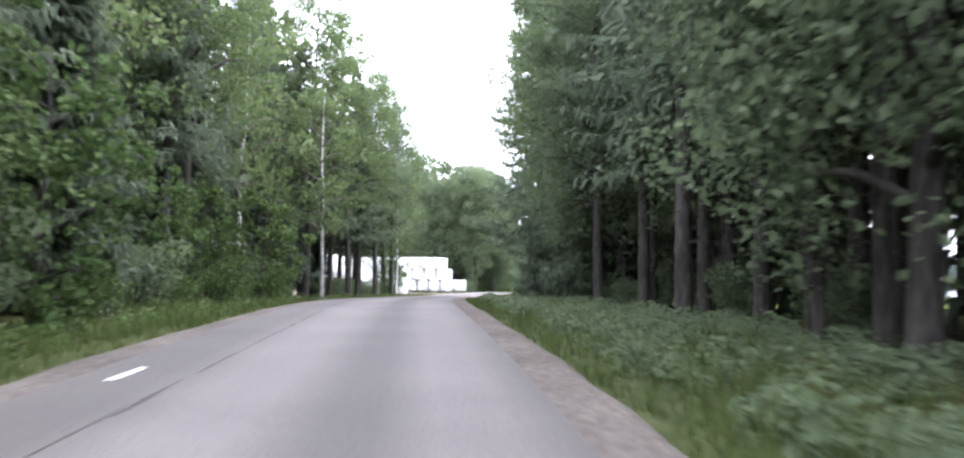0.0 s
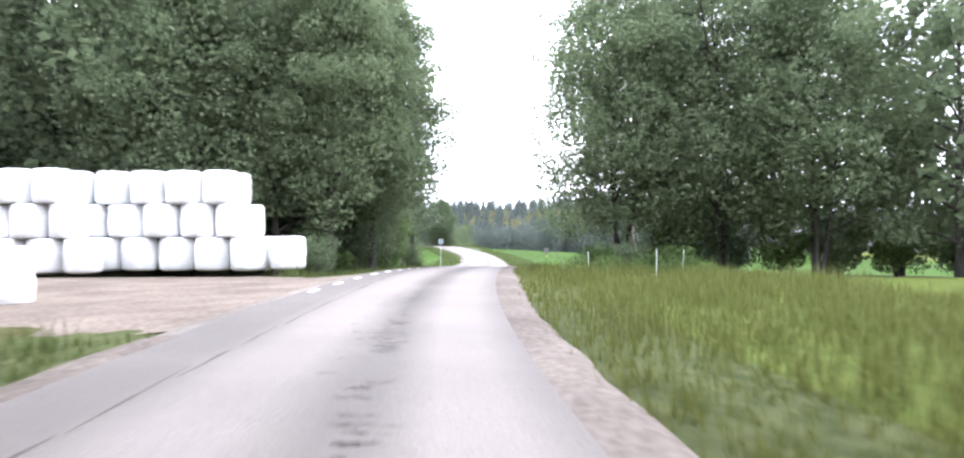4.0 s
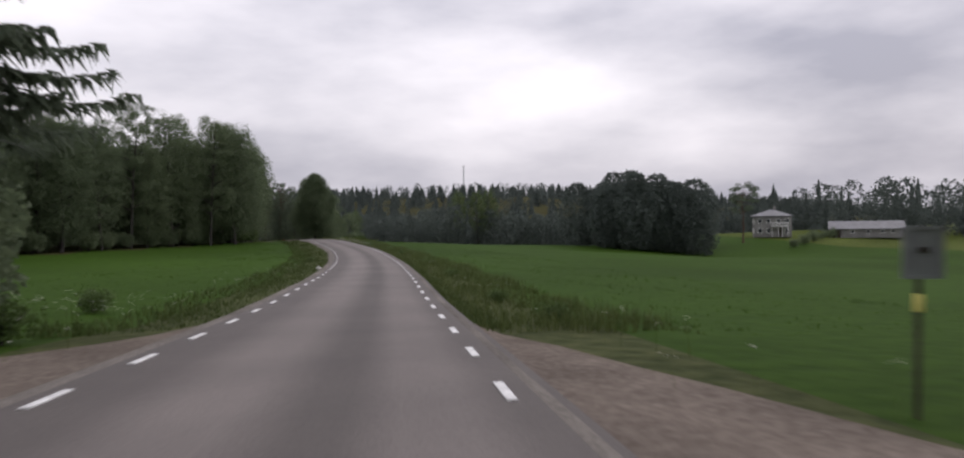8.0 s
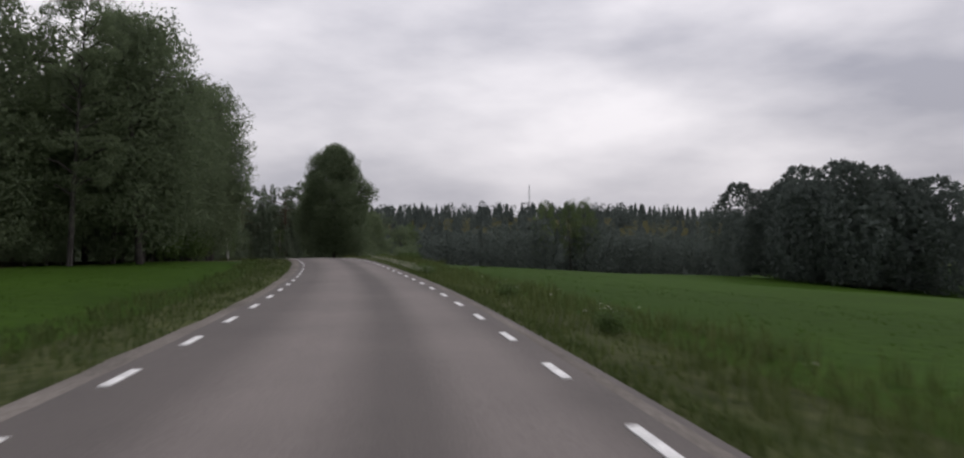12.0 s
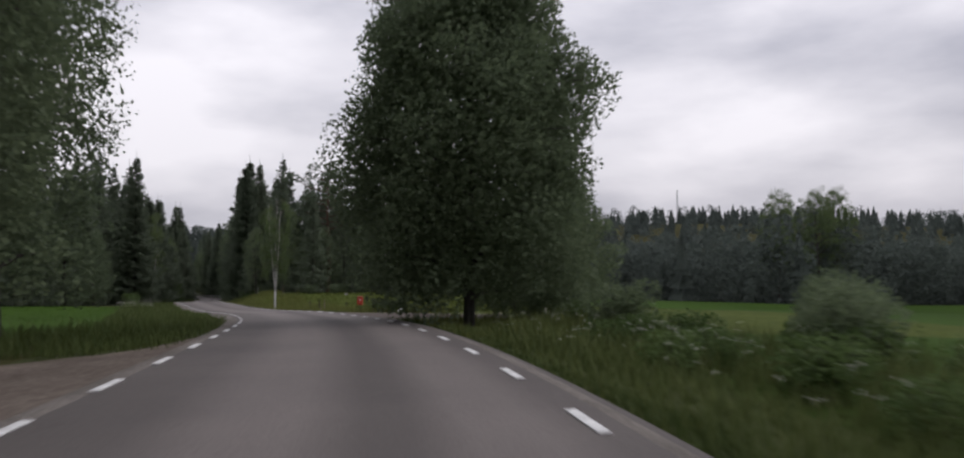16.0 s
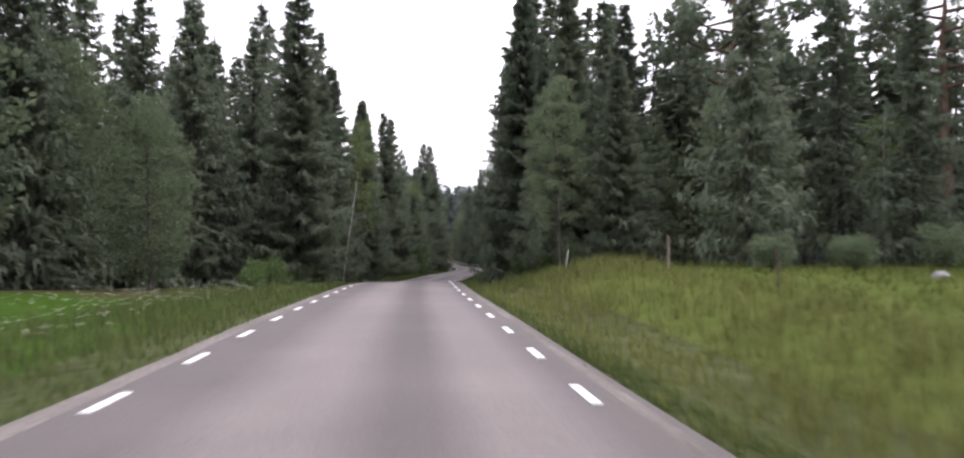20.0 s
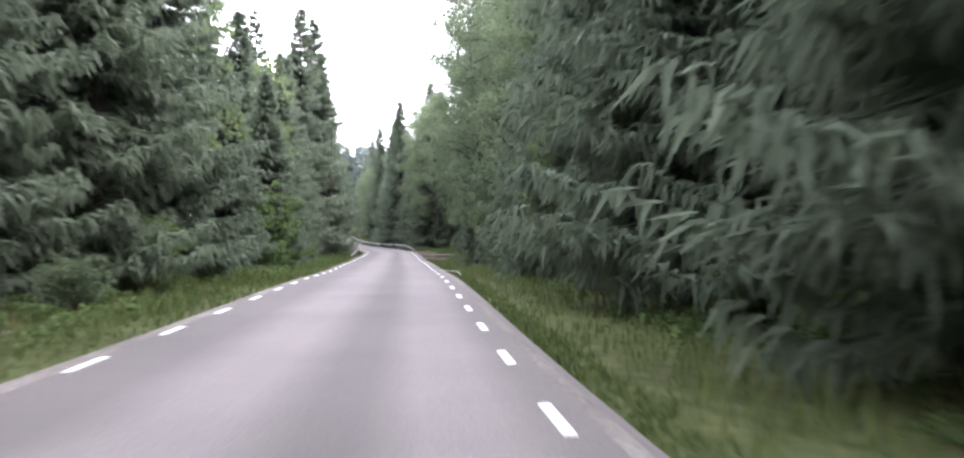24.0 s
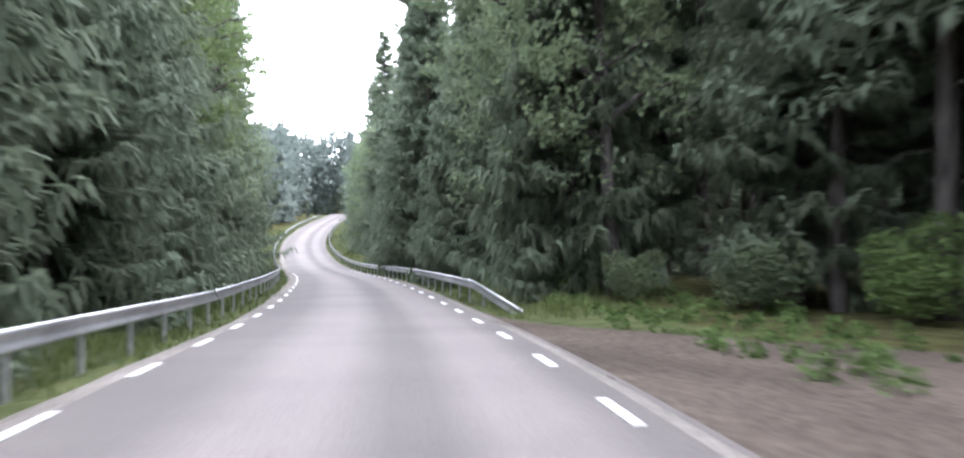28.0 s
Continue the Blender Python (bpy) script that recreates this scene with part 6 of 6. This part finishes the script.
lumpy("stone", "grey field stone in the meadow", "stone", 346.2, 25, (0.65, 0.5, 0.34), M_STONE, 7, "stones")
lumpy("stone", "grey field stone in the meadow", "stone", 338.4, 15, (0.22, 0.18, 0.13), M_STONE, 8, "stones")
lumpy("stone", "pale boulder at the forest edge", "stone", 376.9, -6.4, (0.5, 0.35, 0.3), M_STONE, 9, "stones")

# ---------- guard rails ----------
def guard_rail(label, s0, s1, lat, run=5.0):
    """A W-beam on steel posts; its first metres come down to the ground."""
    ob = thing("guard_rail", label, "guard rail", "guard rails")
    prof = [(0.0, 0.13), (0.04, 0.11), (0.045, 0.075), (0.005, 0.04), (0.0, 0.0), (0.005, -0.04), (0.045, -0.075), (0.04, -0.11), (0.0, -0.13)]
    side = -1 if lat > 0 else 1
    rows, ss = [], np.arange(s0, s1, 1.0)
    for s in ss:
        drop = max(0.0, 1 - (s - s0) / run)
        out = lat + (0.35 * drop if lat > 0 else -0.35 * drop)
        base = float(along(s, lat)[2])
        for dx, dz in prof:
            x, y, _, _ = along(s, out + side * dx)
            rows.append((float(x), float(y), base + 0.47 - 0.54 * drop + dz))
    n = len(prof)
    f = []
    for i in range(len(ss) - 1):
        for j in range(n - 1):
            f.append([i * n + j, i * n + j + 1, (i + 1) * n + j + 1, (i + 1) * n + j])
    part("beam", mesh_of("rail_beam", rows, f, M_STEEL, True), ob)
    post_me = bm_mesh("rail_post", box_bm(0.06, 0.1, 1.0, (0, 0, 0.06), 0.006), M_STEEL)
    for s in np.arange(s0 + 4, s1 - 1, 2.0):
        drop = max(0.0, 1 - (s - s0) / run)
        x, y, z, th = along(s, lat - side * 0.05 + (0.35 * drop if lat > 0 else -0.35 * drop))
        q = part("post", post_me, ob)
        q.matrix_basis = pose(float(x), float(y), float(z) - 0.62 * drop, 0, 0, math.degrees(float(th)))
    return ob


guard_rail("galvanised steel guard rail on posts beside the road", 462.7, 639.1, -HALF - 0.75, 8.0)
guard_rail("galvanised steel guard rail starting low beside a dirt track", 483.6, 609.1, HALF + 0.5)


# ---------- fallen wood ----------
def wood_piece(name, label, pts, radii, mat, category="log"):
    v, f = tube(pts, radii, 9)
    return tagged(new(name, mesh_of(name, v, f, mat, True)), label, category)


a, b = place(458.4, 3.55, 0.12), place(459.2, 7.0, 0.1)
a.z = max(a.z, b.z - 0.1)
wood_piece("log", "barkless fallen log lying across bare soil", [a, a.lerp(b, 0.35) + Vector((0, 0, 0.03)), a.lerp(b, 0.7), b], [0.115, 0.11, 0.1, 0.085], M_TWIG)
rr = random.Random(91)
for k in range(16):
    s, lat, ang = rr.uniform(457.5, 466.5), rr.uniform(3.1, 6.6), rr.uniform(0, 3.14)
    c, d = place(s, lat, 0.05), Vector((math.cos(ang), math.sin(ang), 0)) * rr.uniform(0.15, 0.5)
    r = rr.uniform(0.012, 0.03)
    wood_piece("stick", "broken pale stick lying on bare soil", [c - d, c + d * 0.2 + Vector((0, 0, 0.02)), c + d], [r, r * 1.1, r * 0.6], M_TWIG, "stick")
a, b = place(419.4, 3.1, 0.06), place(421.0, 3.05, 0.16)
cx, cy, cz, _ = along(422.8, 2.5)
c = Vector((float(cx), float(cy), float(cz) + 0.05))
wood_piece("fallen_branch", "pale bare branch lying on the road shoulder", [a, b, c], [0.014, 0.016, 0.008], M_BIRCH, "branch")
pts = [place(445 + u, -9.6 + 3.9 * u, 3.15 * math.sin(2.5 * u) ** 0.75) for u in (k / 14 for k in range(15))]
wood_piece("bent_sapling", "bare pale sapling bent over in an arch", pts, [0.04 - 0.0021 * k for k in range(15)], M_BIRCH, "sapling")
for s, lat, size in ((444.2, -7.2, 1.0), (446.4, -6.6, 0.9), (448.5, -7.4, 1.0), (442.5, -6.4, 0.7)):
    BUSHES[0].put(s, lat, size)
a = place(379.2, -6.3)
wood_piece("leaning_birch", "thin leaning dead birch trunk at the forest edge", [a, a + Vector((0.35, 0, 2.6)), a + Vector((0.8, 0.1, 5.6)), a + Vector((1.3, 0.1, 9.0))], [0.045, 0.04, 0.032, 0.012], M_BIRCH, "trunk")
a = place(37.8, -9.5)
wood_piece("fallen_tree", "grey fallen trunk on the forest floor", [a + Vector((-3.5, 1, 0.9)), a, a + Vector((2.5, -0.6, 0.15))], [0.06, 0.09, 0.1], M_WOOD)
wood_piece("dead_tree", "thin dark bare trunk at the forest edge", [place(469.1, -6.0), place(469.1, -6.0, 6), place(469.1, -5.9, 13)], [0.075, 0.06, 0.03], M_DARKWOOD, "trunk")


# ---------- grass, flowers and weeds ----------
def blades(rng, s, lat, h, width, per):
    """Tufts of bent grass blades at the given places: arrays of verts and faces."""
    n = len(s)
    x, y, _, _ = along(s, lat)
    z = ground_z(s, lat)
    base = np.repeat(np.stack([x, y, z - 0.03], 1), per, 0)
    hh = np.repeat(h, per) * rng.uniform(0.55, 1.15, n * per)
    a = rng.uniform(0, 2 * np.pi, n * per)
    lean = rng.uniform(0.1, 0.55, n * per)
    base[:, :2] += rng.normal(0, 0.09, (n * per, 2))
    d = np.stack([np.cos(a), np.sin(a), 0 * a], 1)
    q = np.stack([-np.sin(a), np.cos(a), 0 * a], 1) * width
    mid = base + d * (hh * lean * 0.35)[:, None] + np.array([0, 0, 1.0]) * (hh * 0.6)[:, None]
    tip = base + d * (hh * lean)[:, None] + np.array([0, 0, 1.0]) * hh[:, None]
    v = np.stack([base - q, base + q, mid + q * 0.7, mid - q * 0.7, tip], 1).reshape(-1, 3)
    i = np.arange(n * per) * 5
    quads = np.stack([i, i + 1, i + 2, i + 3], 1).tolist()
    tris = np.stack([i + 3, i + 2, i + 4], 1).tolist()
    return v, quads + tris


def grass(label, seed, n, s0, s1, l0, l1, h0, h1, mat=None, width=0.013, per=4, skip=()):
    rng = np.random.default_rng(seed)
    s = rng.uniform(s0, s1, n)
    u = rng.uniform(0, 1, n)
    lat = l0 + (l1 - l0) * u
    keep = np.ones(n, bool)
    for a, b, sd in skip:
        keep &= ~((s > a) & (s < b) & (np.sign(lat) == sd))
    s, lat = s[keep], lat[keep]
    clump = 0.75 + 0.35 * lump(s, lat * 3, 2.3)
    h = rng.uniform(h0, h1, len(s)) * clump * (0.55 + 0.45 * np.clip((np.abs(lat) - HALF - 0.5) / 1.6, 0, 1))
    v, f = blades(rng, s, lat, h, width, per)
    return tagged(new("grass", mesh_of("grass", v, f, mat or M_GRASS)), label, "grass", kind="stuff")


GAPS = [(74.9, 93.7, -1), (112.4, 136.2, 1), (127.6, 139.1, -1), (254.0, 265.5, -1), (278.0, 290.8, 1), (458.0, 482.1, 1), (449.6, 456.5, 1)]
E0 = HALF + 0.16
grass("green verge grass with stalks along the first wood", 1, 7650, -12, 121.0, -E0, -6.8, 0.25, 0.6, skip=GAPS)
grass("green verge grass and weeds under the trees", 2, 5950, -12, 57.2, E0, 6.5, 0.25, 0.65, skip=GAPS)
grass("tall meadow grass and weeds beside the road", 3, 9000, 52.6, 115.3, E0, 14, 0.35, 0.85, M_HAY, skip=GAPS)
grass("short verge grass beside the crop field", 4, 6800, 121.0, 264.1, -E0, -6.4, 0.15, 0.45, skip=GAPS)
grass("ragged verge grass beside the crop field", 5, 7650, 126.7, 272.1, E0, 6.6, 0.25, 0.6, skip=GAPS)
grass("tall weeds and grass beside the bend", 16, 2600, 252, 272, E0, 10.0, 0.45, 0.95, skip=GAPS)
grass("verge grass along the west field", 6, 6375, 262.1, 352.0, -E0, -8.0, 0.3, 0.75, skip=GAPS)
grass("tall meadow verge grass", 7, 7650, 266.1, 352.0, E0, 9.0, 0.3, 0.75, M_HAY, skip=GAPS)
grass("green grass between road and spruce forest", 8, 8500, 347.2, 499.1, -E0, -8.0, 0.25, 0.6, skip=GAPS)
grass("green grass between road and spruce forest", 9, 8500, 347.2, 499.1, E0, 9.0, 0.25, 0.6, skip=GAPS)
grass("thin grass along the road over the rise", 10, 3400, 499.1, 599.1, -E0, -8, 0.3, 0.6)
grass("thin grass along the road over the rise", 11, 3400, 499.1, 599.1, E0, 9, 0.3, 0.6)
grass("short green crop in rows of tufts", 12, 7650, 124.8, 266.1, -6.2, -18, 0.05, 0.12, M_CROP, 0.016, 3, skip=GAPS)
grass("short green crop in rows of tufts", 13, 7650, 130.5, 270.1, 6.4, 18, 0.05, 0.12, M_CROP, 0.016, 3, skip=GAPS)
grass("short green crop in rows of tufts", 14, 5100, 266.1, 347.2, -7.5, -18, 0.05, 0.12, M_CROP, 0.016, 3, skip=GAPS)
grass("pale meadow grass", 15, 6800, 291.8, 347.2, 8, 24, 0.15, 0.4, M_MEADOWGRASS, 0.014, 4)


def undergrowth(label, seed, n, s0, s1, l0, l1, h0, h1, mat=None):
    """Low leafy plants of the wood floor, each a small heap of leaves."""
    rng = np.random.default_rng(seed)
    s, lat = rng.uniform(s0, s1, n), l0 + (l1 - l0) * rng.random(n)
    x, y, _, _ = along(s, lat)
    z = ground_z(s, lat)
    h = rng.uniform(h0, h1, n)
    per = 46
    u = rng.random((n, per))
    a = rng.uniform(0, 2 * np.pi, (n, per))
    r = h[:, None] * 0.9 * rng.random((n, per)) ** 0.5 * (1.1 - 0.6 * u)
    pts = np.stack([x[:, None] + r * np.cos(a), y[:, None] + r * np.sin(a), z[:, None] + h[:, None] * u], 2).reshape(-1, 3)
    v, f = leaf_cloud(rng, pts, 0.1, 0.5)
    return tagged(new("undergrowth", mesh_of("undergrowth", v, f, mat or M_BUSH)), label, "plants", kind="stuff")


for k, (s0, s1, n) in enumerate(((137, 222, 3400), (220, 264, 2600), (264, 278, 700), (291, 350, 3200), (350, 449, 4600))):
    grass("short grass hanging over the asphalt edge", 17 + k, n, s0, s1, HALF - 0.02, HALF + 0.55, 0.22, 0.42, skip=GAPS)

undergrowth("low leafy plants under the trees beside the road", 1, 1150, -8, 55, 3.7, 9.2, 0.18, 0.55, M_LEAF)
undergrowth("low leafy weeds along the wood verge", 2, 420, -8, 72, -4.2, -8.5, 0.15, 0.45)
undergrowth("low weeds and shoots on the bank beside a dirt track", 3, 330, 444, 500, 4.6, 9.5, 0.12, 0.4)
undergrowth("tall weeds and young shoots in the meadow", 6, 170, 100.5, 111, 5.6, 12.5, 0.4, 1.0)
undergrowth("leafy weeds in the forest verge", 4, 420, 356, 448, 5.2, 8.4, 0.12, 0.4)
undergrowth("leafy weeds in the forest verge", 5, 420, 352, 462, -4.6, -8.0, 0.12, 0.4)


def flowers(label, seed, n, s0, s1, l0, l1, h0, h1):
    """Umbels: thin stalks with a flat white head each."""
    rng = np.random.default_rng(seed)
    s, lat = rng.uniform(s0, s1, n), l0 + (l1 - l0) * rng.random(n)
    x, y, _, _ = along(s, lat)
    z = ground_z(s, lat)
    h = rng.uniform(h0, h1, n)
    vs, fs, o = [], [], 0
    sv, sf, so = [], [], 0
    for i in range(n):
        lean = rng.normal(0, 0.05, 2)
        top = np.array([x[i] + lean[0], y[i] + lean[1], z[i] + h[i]])
        for k in range(5):
            c = top + np.array([rng.normal(0, 0.035), rng.normal(0, 0.035), rng.normal(0, 0.012)])
            r = rng.uniform(0.006, 0.012)
            for j in range(5):
                a = j * 1.2566
                vs.append((c[0] + r * np.cos(a), c[1] + r * np.sin(a), c[2]))
            vs.append((c[0], c[1], c[2] + 0.012))
            fs += [[o + j, o + (j + 1) % 5, o + 5] for j in range(5)]
            o += 6
        b = (x[i], y[i], z[i] - 0.03)
        sv += [(b[0] - 0.006, b[1], b[2]), (b[0] + 0.006, b[1], b[2]), tuple(top)]
        sf.append([so, so + 1, so + 2])
        so += 3
    bed = thing("wild_flowers", label, "flowers", kind="stuff")
    tagged(part("flower_heads", mesh_of("flower_heads", vs, fs, M_FLOWER), bed), kind="stuff")
    tagged(part("stalks", mesh_of("flower_stalks", sv, sf, M_GRASS), bed), kind="stuff")


flowers("white umbel flowers along the verge", 1, 430, 225, 252, 3.1, 3.9, 0.15, 0.42)
flowers("white daisies and umbels at the field edge", 2, 380, 324.8, 348.1, -5.0, -8.5, 0.4, 0.8)
flowers("white umbel flowers beside the bend", 3, 130, 254, 270, 3.6, 7.0, 0.3, 0.8)
flowers("white flowering weeds at the field entrance", 8, 90, 139.5, 146, -5.4, -9.5, 0.4, 0.8)
flowers("scattered white flowers in the verge", 4, 80, 114.3, 172.1, -3.9, -6.5, 0.3, 0.7)
flowers("scattered white flowers in the verge", 5, 70, 128.6, 220.2, 3.8, 5.5, 0.3, 0.6)
flowers("scattered white flowers in the wood verge", 6, 160, 0.0, 74.9, -3.9, -6.5, 0.3, 0.6)
flowers("scattered white flowers in the forest verge", 7, 140, 348.1, 400.0, -4.0, -7.0, 0.3, 0.6)
for s, lat, size in ((226.2, 3.7, 0.4), (227.4, 4.0, 0.45), (228.8, 3.7, 0.4), (230.4, 3.8, 0.35)):
    BUSHES[2].put(s, lat, size)
BUSHES[2].put(146.8, -7.5, 0.7)
for k, (s, lat, sz) in enumerate(((139.1, 4.6, 0.45), (146.8, 4.4, 0.4), (163.4, 4.4, 0.45), (180.8, 4.5, 0.5), (230.9, 4.3, 0.5), (190.4, -4.5, 0.4), (201.9, 4.4, 0.45), (210.5, 4.3, 0.5), (262.1, 5.2, 0.7))):
    BUSHES[2].put(s, lat, sz)
